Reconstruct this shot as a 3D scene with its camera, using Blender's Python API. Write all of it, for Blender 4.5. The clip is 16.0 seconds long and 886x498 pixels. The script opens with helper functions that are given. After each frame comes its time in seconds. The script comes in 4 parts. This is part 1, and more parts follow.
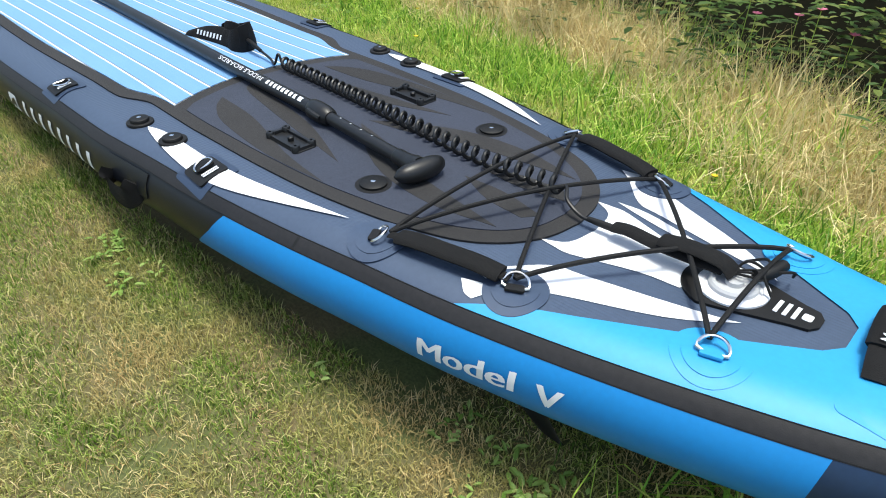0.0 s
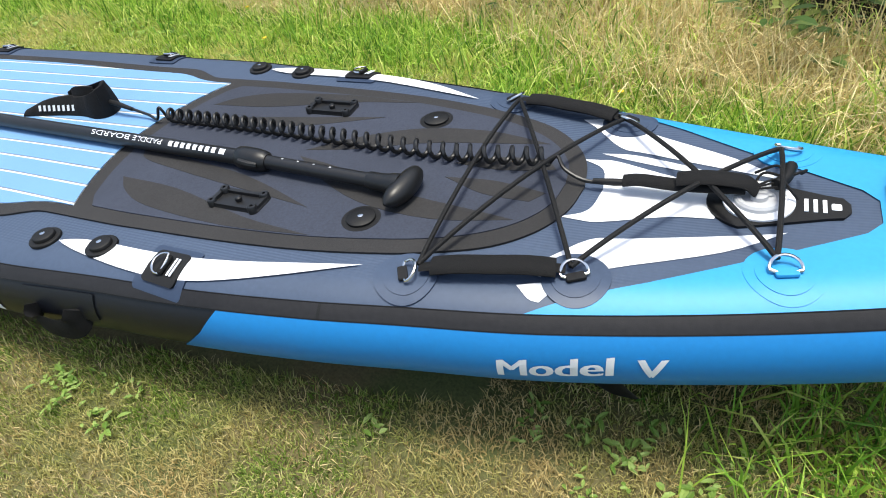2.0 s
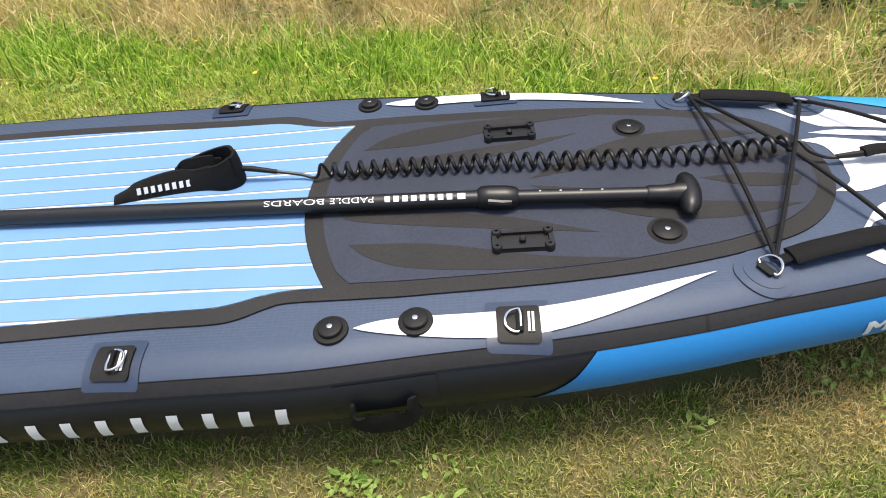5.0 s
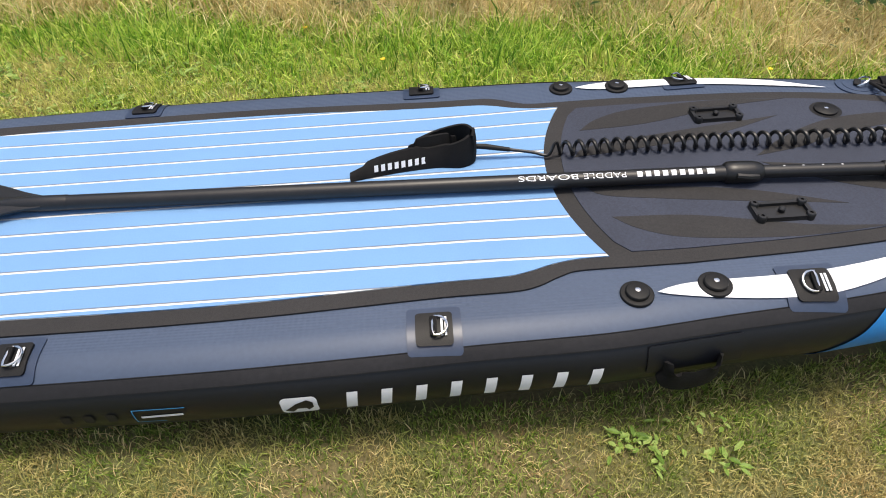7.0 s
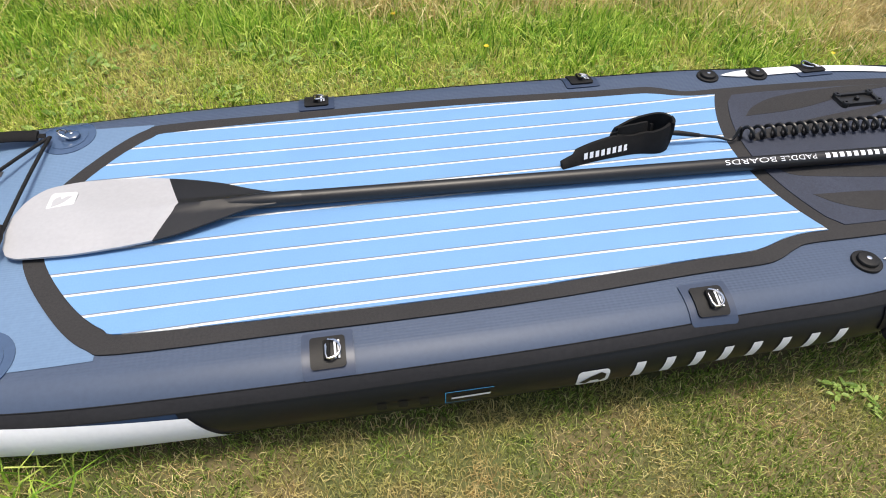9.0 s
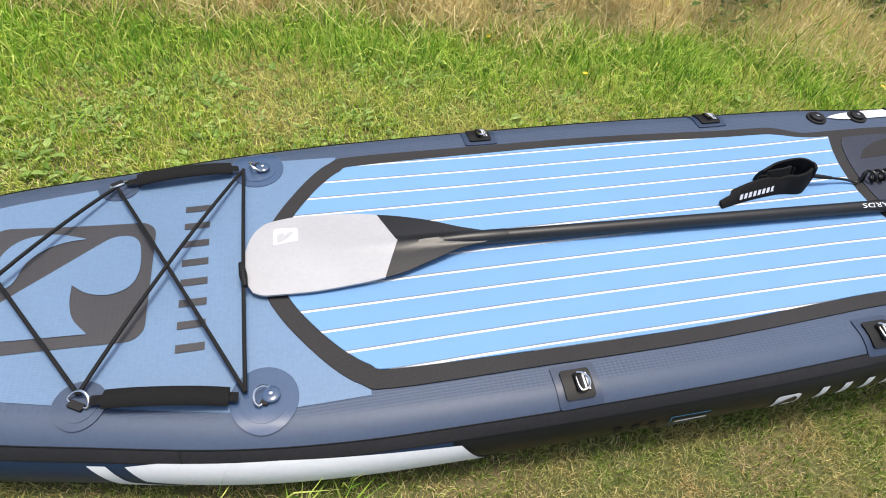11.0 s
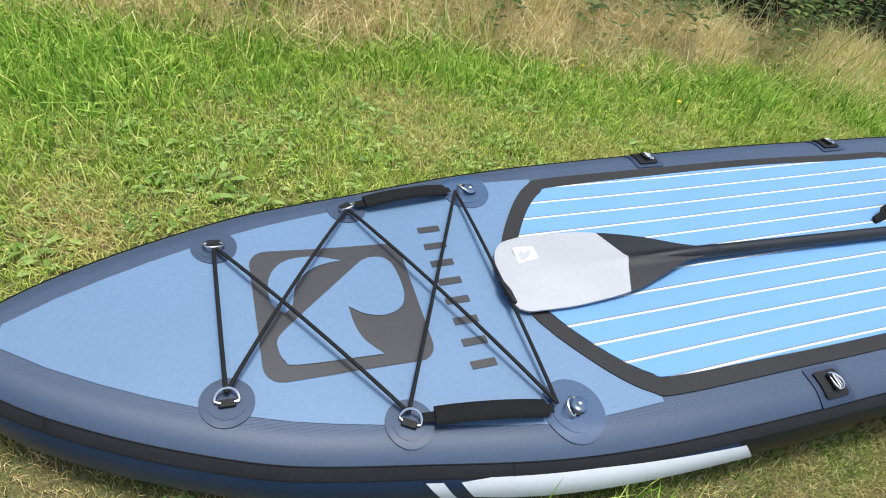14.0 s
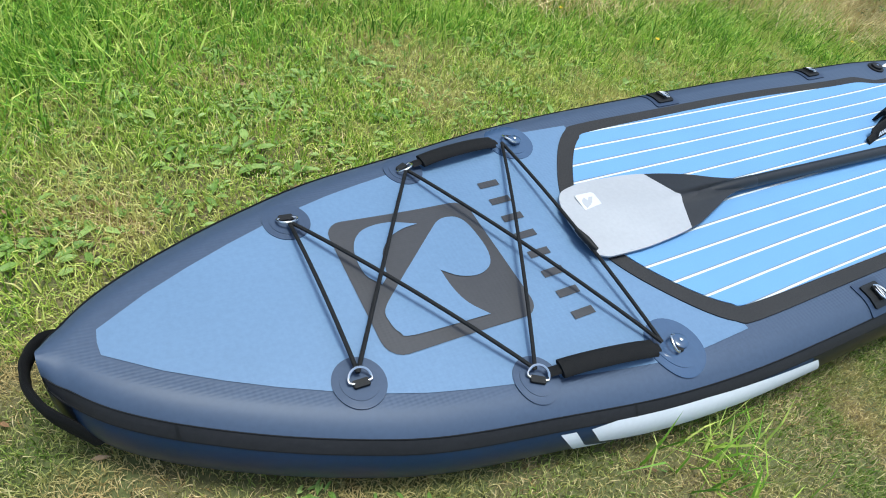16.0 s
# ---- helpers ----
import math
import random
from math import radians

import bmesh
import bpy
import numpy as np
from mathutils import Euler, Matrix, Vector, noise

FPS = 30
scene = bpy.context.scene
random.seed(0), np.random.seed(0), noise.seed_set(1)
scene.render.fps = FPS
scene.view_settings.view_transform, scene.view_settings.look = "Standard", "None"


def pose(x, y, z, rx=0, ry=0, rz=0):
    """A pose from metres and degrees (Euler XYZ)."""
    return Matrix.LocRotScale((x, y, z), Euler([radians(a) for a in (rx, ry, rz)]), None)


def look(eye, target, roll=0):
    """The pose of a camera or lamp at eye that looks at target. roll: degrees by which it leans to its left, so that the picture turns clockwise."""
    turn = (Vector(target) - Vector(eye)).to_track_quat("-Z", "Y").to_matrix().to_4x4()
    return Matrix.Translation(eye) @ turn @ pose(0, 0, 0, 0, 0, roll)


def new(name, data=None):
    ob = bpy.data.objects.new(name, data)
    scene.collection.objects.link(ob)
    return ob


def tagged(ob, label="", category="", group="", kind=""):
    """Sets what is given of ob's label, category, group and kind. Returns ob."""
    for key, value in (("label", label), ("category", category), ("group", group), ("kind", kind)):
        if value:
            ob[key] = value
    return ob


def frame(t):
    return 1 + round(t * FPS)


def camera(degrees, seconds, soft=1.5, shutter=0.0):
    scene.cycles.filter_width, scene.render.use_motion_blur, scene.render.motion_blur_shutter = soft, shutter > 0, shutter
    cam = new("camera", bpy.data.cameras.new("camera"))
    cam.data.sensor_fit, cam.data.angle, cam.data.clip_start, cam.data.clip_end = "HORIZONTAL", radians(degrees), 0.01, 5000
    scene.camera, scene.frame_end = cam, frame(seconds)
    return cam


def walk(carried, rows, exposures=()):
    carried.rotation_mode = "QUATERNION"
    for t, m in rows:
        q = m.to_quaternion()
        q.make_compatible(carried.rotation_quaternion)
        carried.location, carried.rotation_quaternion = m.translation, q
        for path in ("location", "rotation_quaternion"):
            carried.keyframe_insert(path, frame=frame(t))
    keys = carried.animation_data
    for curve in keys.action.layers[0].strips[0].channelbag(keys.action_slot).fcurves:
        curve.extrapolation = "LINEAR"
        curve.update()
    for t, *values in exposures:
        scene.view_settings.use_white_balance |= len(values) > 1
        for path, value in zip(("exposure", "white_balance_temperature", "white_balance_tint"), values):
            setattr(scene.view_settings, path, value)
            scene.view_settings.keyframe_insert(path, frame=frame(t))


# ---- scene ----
cam = camera(71.2, 16.0, soft=1.0)
PATH = [
    (0, (1.4346, -0.7277, 0.7328), (0.5213, 0.1979, -0.1995), 0.23),
    (0.5, (1.3871, -0.7105, 0.7393), (0.4966, 0.1918, -0.2368), -2.15),
    (1, (1.3331, -0.7037, 0.7536), (0.5084, 0.2496, -0.2319), -5.87),
    (1.5, (1.2716, -0.7350, 0.7697), (0.5556, 0.2746, -0.2443), -9.15),
    (2, (1.1926, -0.7809, 0.7846), (0.5906, 0.2776, -0.2533), -10.70),
    (2.5, (1.0868, -0.8359, 0.8126), (0.6063, 0.2744, -0.2345), -10.08),
    (3, (0.9413, -0.8835, 0.8343), (0.5877, 0.2627, -0.2245), -9.08),
    (3.5, (0.8017, -0.9074, 0.8509), (0.5459, 0.2583, -0.2148), -7.95),
    (4, (0.6635, -0.8966, 0.8661), (0.4789, 0.2744, -0.2083), -7.38),
    (4.2, (0.5992, -0.8919, 0.8764), (0.4457, 0.2768, -0.2057), -6.98),
    (6.3, (0.0883, -0.9628, 0.9608), (0.0054, 0.1784, -0.1575), -6.91),
    (6.5, (0.0171, -0.9660, 0.9594), (-0.0450, 0.1781, -0.1573), -6.08),
    (7, (-0.1503, -0.9672, 0.9610), (-0.1421, 0.1790, -0.1553), -3.77),
    (7.5, (-0.3129, -0.9432, 0.9730), (-0.2465, 0.1886, -0.1560), -2.51),
    (8, (-0.4664, -0.9268, 0.9905), (-0.3545, 0.1855, -0.1542), -1.63),
    (8.5, (-0.5968, -0.9276, 1.0041), (-0.4506, 0.1672, -0.1535), -0.99),
    (9, (-0.7404, -0.9504, 1.0391), (-0.5521, 0.1341, -0.1221), 0.59),
    (9.5, (-0.8858, -0.9747, 1.0856), (-0.6830, 0.1041, -0.0785), 1.48),
    (10, (-1.0421, -0.9515, 1.1030), (-0.7996, 0.1251, -0.0554), 3.49),
    (10.2, (-1.1042, -0.9339, 1.1171), (-0.8400, 0.1350, -0.0438), 4.52),
    (12.3, (-1.4852, -0.7761, 1.2328), (-1.0999, 0.1990, 0.0242), 7.45),
    (12.5, (-1.5540, -0.7912, 1.1753), (-1.1380, 0.2360, 0.0212), 7.34),
    (13, (-1.6961, -0.7830, 1.1324), (-1.2487, 0.2703, 0.0142), 8.48),
    (13.5, (-1.8097, -0.7639, 1.1313), (-1.3452, 0.2828, 0.0138), 9.61),
    (14, (-1.8960, -0.7340, 1.1364), (-1.4013, 0.2940, 0.0146), 11.51),
    (14.5, (-1.9787, -0.6957, 1.1320), (-1.4411, 0.3007, 0.0015), 13.88),
    (15, (-2.0642, -0.6483, 1.1000), (-1.4731, 0.2934, -0.0505), 15.54),
    (15.5, (-2.1338, -0.6078, 1.0752), (-1.4883, 0.2815, -0.0877), 15.71),
    (16, (-2.1870, -0.5857, 1.0683), (-1.5024, 0.2685, -0.0987), 15.48),
]
walk(cam, [(t, look(eye, target, roll)) for t, eye, target, roll in PATH], exposures=[(0, 0.85, 6420, 2), (4, 0.92, 6950, 8), (7, 0.66, 7150, 10), (10, 0.68, 6900, 9), (13, 0.7, 6580, 7), (16, 0.58, 5880, 0)])

# ---- world, sun, exposure ----
world = bpy.data.worlds.new("sky")
scene.world = world
world.use_nodes = True
wn = world.node_tree
sky = wn.nodes.new("ShaderNodeTexSky")
sky.sky_type, sky.sun_disc = "NISHITA", False
sky.sun_elevation, sky.sun_rotation = radians(84), radians(79)
sky.air_density, sky.dust_density, sky.ozone_density = 1.0, 4.0, 1.0
wn.links.new(sky.outputs[0], wn.nodes["Background"].inputs[0])
wn.nodes["Background"].inputs[1].default_value = 0.143
sun = new("sun", bpy.data.lights.new("sun", "SUN"))
sun.data.energy, sun.data.angle, sun.data.color = 2.1, radians(15), (1.0, 0.96, 0.9)
sun.matrix_world = look((0.5, 0.1, 5.0), (0, 0, 0))

# ---- materials ----


def mat(name, col, rough=0.5, metal=0.0, var=0.15, scale=20.0, bump=0.0, bscale=200.0, spec=0.5, coat=0.0, second=None, sscale=4.0):
    """Principled surface with two scales of variation and a fine relief."""
    m = bpy.data.materials.new(name)
    m.use_nodes = True
    n, l = m.node_tree.nodes, m.node_tree.links
    p = n["Principled BSDF"]
    p.inputs["Metallic"].default_value = metal
    p.inputs["Specular IOR Level"].default_value = spec
    p.inputs["Coat Weight"].default_value = coat
    co = n.new("ShaderNodeTexCoord")
    fine, wide = n.new("ShaderNodeTexNoise"), n.new("ShaderNodeTexNoise")
    fine.inputs["Scale"].default_value, wide.inputs["Scale"].default_value = scale * 6, sscale
    fine.inputs["Detail"].default_value = 6
    wide.inputs["Detail"].default_value = 4
    l.new(co.outputs["Object"], fine.inputs["Vector"])
    l.new(co.outputs["Object"], wide.inputs["Vector"])
    base = n.new("ShaderNodeMix")
    base.data_type = "RGBA"
    base.inputs[6].default_value = (*col, 1)
    base.inputs[7].default_value = (*(second or [min(1, c * (1 + var)) for c in col]), 1)
    ramp = n.new("ShaderNodeMapRange")
    ramp.inputs[1].default_value, ramp.inputs[2].default_value = 0.4, 0.62
    l.new(wide.outputs[0], ramp.inputs[0])
    l.new(ramp.outputs[0], base.inputs[0])
    grain = n.new("ShaderNodeMix")
    grain.data_type, grain.blend_type = "RGBA", "MULTIPLY"
    grain.inputs[0].default_value = min(1.0, var * 2)
    l.new(base.outputs[2], grain.inputs[6])
    g2 = n.new("ShaderNodeMapRange")
    g2.inputs[1].default_value, g2.inputs[2].default_value, g2.inputs[3].default_value, g2.inputs[4].default_value = 0.3, 0.7, 0.6, 1.25
    l.new(fine.outputs[0], g2.inputs[0])
    l.new(g2.outputs[0], grain.inputs[7])
    l.new(grain.outputs[2], p.inputs["Base Color"])
    rr = n.new("ShaderNodeMapRange")
    rr.inputs[3].default_value, rr.inputs[4].default_value = max(0.02, rough - 0.08), min(1, rough + 0.08)
    l.new(wide.outputs[0], rr.inputs[0])
    l.new(rr.outputs[0], p.inputs["Roughness"])
    if bump:
        bt = n.new("ShaderNodeTexNoise")
        bt.inputs["Scale"].default_value, bt.inputs["Detail"].default_value = bscale, 3
        l.new(co.outputs["Object"], bt.inputs["Vector"])
        b = n.new("ShaderNodeBump")
        b.inputs["Strength"].default_value, b.inputs["Distance"].default_value = bump, 0.002
        l.new(bt.outputs[0], b.inputs["Height"])
        l.new(b.outputs[0], p.inputs["Normal"])
    return m


def weave(m, pitch=0.0085, depth=0.00013):
    """Adds a stamped diamond relief to a skin material."""
    n, l = m.node_tree.nodes, m.node_tree.links
    co = n.new("ShaderNodeTexCoord")
    sep = n.new("ShaderNodeSeparateXYZ")
    l.new(co.outputs["Object"], sep.inputs[0])
    waves = []
    for s in (1, -1):
        a = n.new("ShaderNodeMath")
        a.operation = "MULTIPLY_ADD"
        a.inputs[1].default_value = s * 1.6
        l.new(sep.outputs[1], a.inputs[0])
        l.new(sep.outputs[0], a.inputs[2])
        b = n.new("ShaderNodeMath")
        b.operation = "MULTIPLY"
        b.inputs[1].default_value = 2 * math.pi / (pitch * 2)
        l.new(a.outputs[0], b.inputs[0])
        c = n.new("ShaderNodeMath")
        c.operation = "SINE"
        l.new(b.outputs[0], c.inputs[0])
        waves.append(c)
    top = n.new("ShaderNodeMath")
    top.operation = "MULTIPLY"
    l.new(waves[0].outputs[0], top.inputs[0])
    l.new(waves[1].outputs[0], top.inputs[1])
    b = n.new("ShaderNodeBump")
    b.inputs["Strength"].default_value, b.inputs["Distance"].default_value = 0.5, depth
    geo = n.new("ShaderNodeNewGeometry")
    flat = n.new("ShaderNodeSeparateXYZ")
    l.new(geo.outputs["Normal"], flat.inputs[0])
    fade = n.new("ShaderNodeMapRange")
    fade.inputs[1].default_value, fade.inputs[2].default_value, fade.inputs[3].default_value, fade.inputs[4].default_value = 0.985, 0.9995, 0.0, 0.6
    l.new(flat.outputs[2], fade.inputs[0])
    l.new(fade.outputs[0], b.inputs["Strength"])
    l.new(top.outputs[0], b.inputs["Height"])
    l.new(b.outputs[0], n["Principled BSDF"].inputs["Normal"])
    return m


def leafy(name, cols, rough=0.5, through_light=0.3, patch=None, pscale=1.6):
    """Blade and leaf material: colour differs from piece to piece and over the lawn."""
    m = bpy.data.materials.new(name)
    m.use_nodes = True
    n, l = m.node_tree.nodes, m.node_tree.links
    p = n["Principled BSDF"]
    p.inputs["Roughness"].default_value = rough
    p.inputs["Specular IOR Level"].default_value = 0.3
    geo = n.new("ShaderNodeNewGeometry")
    ramp = n.new("ShaderNodeValToRGB")
    ramp.color_ramp.elements[0].color = (*cols[0], 1)
    ramp.color_ramp.elements[1].color = (*cols[-1], 1)
    for i, c in enumerate(cols[1:-1]):
        ramp.color_ramp.elements.new((i + 1) / (len(cols) - 1)).color = (*c, 1)
    l.new(geo.outputs["Random Per Island"], ramp.inputs[0])
    out = ramp.outputs[0]
    if patch:
        co = n.new("ShaderNodeTexCoord")
        t = n.new("ShaderNodeTexNoise")
        t.inputs["Scale"].default_value, t.inputs["Detail"].default_value = pscale, 5
        l.new(co.outputs["Object"], t.inputs["Vector"])
        r = n.new("ShaderNodeMapRange")
        r.inputs[1].default_value, r.inputs[2].default_value = 0.47, 0.66
        l.new(t.outputs[0], r.inputs[0])
        mx = n.new("ShaderNodeMix")
        mx.data_type = "RGBA"
        l.new(r.outputs[0], mx.inputs[0])
        l.new(out, mx.inputs[6])
        mx.inputs[7].default_value = (*patch, 1)
        out = mx.outputs[2]
    l.new(out, p.inputs["Base Color"])
    tr = n.new("ShaderNodeBsdfTranslucent")
    l.new(out, tr.inputs[0])
    add = n.new("ShaderNodeMixShader")
    add.inputs[0].default_value = through_light
    l.new(p.outputs[0], add.inputs[1])
    l.new(tr.outputs[0], add.inputs[2])
    l.new(add.outputs[0], n["Material Output"].inputs[0])
    return m


M_SLATE = weave(mat("slate_pvc", (0.046, 0.067, 0.112), 0.5, var=0.1, spec=0.35, sscale=3), 0.0095, 0.00032)
M_PATCH = mat("welded_slate_patch", (0.041, 0.061, 0.105), 0.45, var=0.1, sscale=6, spec=0.35)
M_SQUARE = mat("welded_navy_patch", (0.024, 0.039, 0.075), 0.4, var=0.1, sscale=6)
M_PALE = mat("pale_grey_print", (0.52, 0.53, 0.55), 0.45, var=0.05)
M_NAVY = mat("navy_pvc", (0.007, 0.022, 0.058), 0.36, var=0.12, bump=0.05)
M_BLACK = mat("black_pvc", (0.005, 0.006, 0.009), 0.4, var=0.2, bump=0.06, spec=0.4)
M_TAPE = mat("charcoal_tape", (0.017, 0.017, 0.019), 0.52, var=0.2, bump=0.12, bscale=600, spec=0.2)
M_GREYBLUE = weave(mat("grey_blue_pvc", (0.114, 0.188, 0.3), 0.38, var=0.08, sscale=2))
M_CYAN = mat("cyan_pvc", (0.022, 0.26, 0.54), 0.5, var=0.06, bump=0.03, sscale=2)
M_BLUE = mat("blue_pvc", (0.007, 0.175, 0.47), 0.45, var=0.06, bump=0.03, sscale=2)
M_WHITE = mat("white_print", (0.7, 0.72, 0.76), 0.42, var=0.04)
M_PRINT = weave(mat("dark_print", (0.036, 0.035, 0.038), 0.42, var=0.1))
M_EVA_DARK = mat("charcoal_foam", (0.023, 0.0225, 0.0235), 0.8, var=0.25, scale=40, bump=0.35, bscale=900, spec=0.3)
M_EVA_SLATE = mat("slate_foam", (0.031, 0.037, 0.056), 0.78, var=0.2, scale=40, bump=0.35, bscale=900, spec=0.3)
M_EVA_BLUE = mat("sky_blue_foam", (0.13, 0.275, 0.5), 0.75, var=0.05, scale=50, bump=0.25, bscale=900)
M_EVA_WHITE = mat("white_foam", (0.62, 0.64, 0.64), 0.7, var=0.05, bump=0.15)
M_GROOVE_SHADE = mat("grey_groove_shade", (0.16, 0.19, 0.24), 0.8, var=0.1)
M_RUBBER = mat("black_rubber", (0.006, 0.006, 0.0065), 0.55, var=0.2, bump=0.15, bscale=500, spec=0.3)
M_PLASTIC = mat("black_plastic", (0.006, 0.006, 0.0065), 0.42, var=0.2, bump=0.06)
M_WEB = mat("black_webbing", (0.006, 0.006, 0.0065), 0.85, var=0.25, bump=0.5, bscale=700, spec=0.25)
M_CORD = mat("black_cord", (0.005, 0.005, 0.0055), 0.65, var=0.3, bump=0.5, bscale=1200, spec=0.3)
M_STEEL = mat("stainless_steel", (0.72, 0.72, 0.72), 0.2, metal=1.0, var=0.05)
M_CARBON = mat("black_carbon", (0.008, 0.008, 0.009), 0.42, var=0.3, bump=0.06, bscale=500)
M_BLADE = mat("white_blade", (0.35, 0.355, 0.375), 0.45, var=0.05, sscale=8)
M_SILVER = mat("silver_plastic", (0.42, 0.43, 0.45), 0.35, var=0.05)
M_CLEAR = mat("glossy_slate_patch", (0.045, 0.078, 0.145), 0.18, var=0.08, coat=0.5)

# ---- small mesh tools ----


def part(name, bm, material, parent=None, label="", smooth=True):
    """Links a bmesh as one mesh object under a thing or a part."""
    me = bpy.data.meshes.new(name)
    bm.normal_update()
    bm.to_mesh(me)
    bm.free()
    if smooth:
        for f in me.polygons:
            f.use_smooth = True
        me.set_sharp_from_angle(angle=0.7)
    me.materials.append(material)
    ob = new(name, me)
    if parent:
        ob.parent = parent
        ob.matrix_parent_inverse = parent.matrix_world.inverted()
    if label:
        tagged(ob, label)
    return ob


def thing(name, label, category, group="", at=(0, 0, 0)):
    ob = new(name)
    ob.location = at
    ob.empty_display_size = 0.05
    bpy.context.view_layer.update()
    return tagged(ob, label, category, group)


def tube(points, radius, sides=8, closed=False, bm=None, flat=None):
    """A swept tube through points; radius may be a list; flat = (a, b) makes an elliptic section whose b is upright."""
    bm = bm or bmesh.new()
    pts = [Vector(p) for p in points]
    n = len(pts)
    rings = []
    for i, p in enumerate(pts):
        a = pts[(i - 1) % n] if closed or i else pts[0]
        b = pts[(i + 1) % n] if closed or i < n - 1 else pts[-1]
        d = (b - a).normalized()
        up = Vector((0, 0, 1)) if abs(d.z) < 0.95 else Vector((1, 0, 0))
        s = d.cross(up).normalized()
        u = s.cross(d)
        r = radius[i] if isinstance(radius, (list, tuple)) else radius
        ra, rb = flat if flat else (r, r)
        rings.append([bm.verts.new(p + s * (ra * math.cos(2 * math.pi * k / sides)) + u * (rb * math.sin(2 * math.pi * k / sides))) for k in range(sides)])
    for i in range(n if closed else n - 1):
        r0, r1 = rings[i], rings[(i + 1) % n]
        for k in range(sides):
            bm.faces.new((r0[k], r0[(k + 1) % sides], r1[(k + 1) % sides], r1[k]))
    if not closed:
        bm.faces.new(rings[0][::-1])
        bm.faces.new(rings[-1])
    bmesh.ops.recalc_face_normals(bm, faces=bm.faces)
    return bm


def smooth_path(points, per=8):
    """Catmull-Rom through points."""
    p = [Vector(q) for q in points]
    p = [2 * p[0] - p[1]] + p + [2 * p[-1] - p[-2]]
    out = []
    for i in range(1, len(p) - 2):
        for k in range(per):
            t = k / per
            out.append(0.5 * (2 * p[i] + (p[i + 1] - p[i - 1]) * t + (2 * p[i - 1] - 5 * p[i] + 4 * p[i + 1] - p[i + 2]) * t * t + (3 * p[i] - p[i - 1] - 3 * p[i + 1] + p[i + 2]) * t ** 3))
    return out + [p[-2]]


def lathe(profile, sides=28, m=Matrix()):
    """A turned solid from (radius, height) pairs about z."""
    bm = bmesh.new()
    rings = [[bm.verts.new(m @ Vector((r * math.cos(2 * math.pi * k / sides), r * math.sin(2 * math.pi * k / sides), h))) for k in range(sides)] for r, h in profile]
    for r0, r1 in zip(rings, rings[1:]):
        for k in range(sides):
            bm.faces.new((r0[k], r0[(k + 1) % sides], r1[(k + 1) % sides], r1[k]))
    bm.faces.new(rings[0][::-1])
    bm.faces.new(rings[-1])
    return bm


def rounded(w, h, r, k=5):
    """Outline of a rounded rectangle round the origin."""
    out = []
    for cx, cy, a in ((w / 2 - r, h / 2 - r, 0), (-w / 2 + r, h / 2 - r, 90), (-w / 2 + r, -h / 2 + r, 180), (w / 2 - r, -h / 2 + r, 270)):
        out += [(cx + r * math.cos(radians(a + 90 * i / k)), cy + r * math.sin(radians(a + 90 * i / k))) for i in range(k + 1)]
    return out


def slab(outline, h, m=Matrix(), bevel=0.0):
    """A plate of an outline, h thick, with a softened top edge."""
    bm = bmesh.new()
    lo = [bm.verts.new(m @ Vector((x, y, 0))) for x, y in outline]
    cx, cy = sum(x for x, y in outline) / len(outline), sum(y for x, y in outline) / len(outline)
    size = max(max(abs(x - cx), abs(y - cy)) for x, y in outline)
    s = 1 - bevel / size
    mid = [bm.verts.new(m @ Vector((x, y, h - bevel))) for x, y in outline]
    hi = [bm.verts.new(m @ Vector((cx + (x - cx) * s, cy + (y - cy) * s, h))) for x, y in outline]
    n = len(outline)
    for a, b in ((lo, mid), (mid, hi)):
        for i in range(n):
            bm.faces.new((a[i], a[(i + 1) % n], b[(i + 1) % n], b[i]))
    bm.faces.new(hi)
    bm.faces.new(lo[::-1])
    return bm


def pchip(x, xs, ys):
    """Smooth, even curve through a few stations."""
    i = min(max(int(np.searchsorted(xs, x)) - 1, 0), len(xs) - 2)
    d = [(ys[k + 1] - ys[k]) / (xs[k + 1] - xs[k]) for k in range(len(xs) - 1)]

    def slope(k):
        if k == 0 or k == len(xs) - 1:
            return d[min(k, len(d) - 1)]
        return 0 if d[k - 1] * d[k] <= 0 else 2 * d[k - 1] * d[k] / (d[k - 1] + d[k])
    h = xs[i + 1] - xs[i]
    t = (x - xs[i]) / h
    return (2 * t ** 3 - 3 * t * t + 1) * ys[i] + (t ** 3 - 2 * t * t + t) * h * slope(i) + (3 * t * t - 2 * t ** 3) * ys[i + 1] + (t ** 3 - t * t) * h * slope(i + 1)


# ---- the board's form ----
NOSE, TAIL, DECK, RAIL = -2.343, 1.56, 0.2, 0.0785
SX = (-2.343, -2.325, -2.265, -2.14, -2.0, -1.84, -1.65, -1.42, -1.1, -0.78, -0.5, -0.2, 0.11, 0.29, 0.56, 0.72, 0.9, 1.05, 1.25, 1.42, 1.53, 1.56)
SW = (0.03, 0.064, 0.124, 0.197, 0.258, 0.312, 0.354, 0.388, 0.416, 0.43, 0.432, 0.427, 0.408, 0.391, 0.36, 0.336, 0.302, 0.267, 0.211, 0.161, 0.121, 0.092)


def width(x):
    return pchip(min(max(x, NOSE), TAIL), SX, SW)


def top(x):
    return DECK + 0.055 * max(0, -1.2 - x) ** 2 + 0.10 * max(0, x - 0.95) ** 2


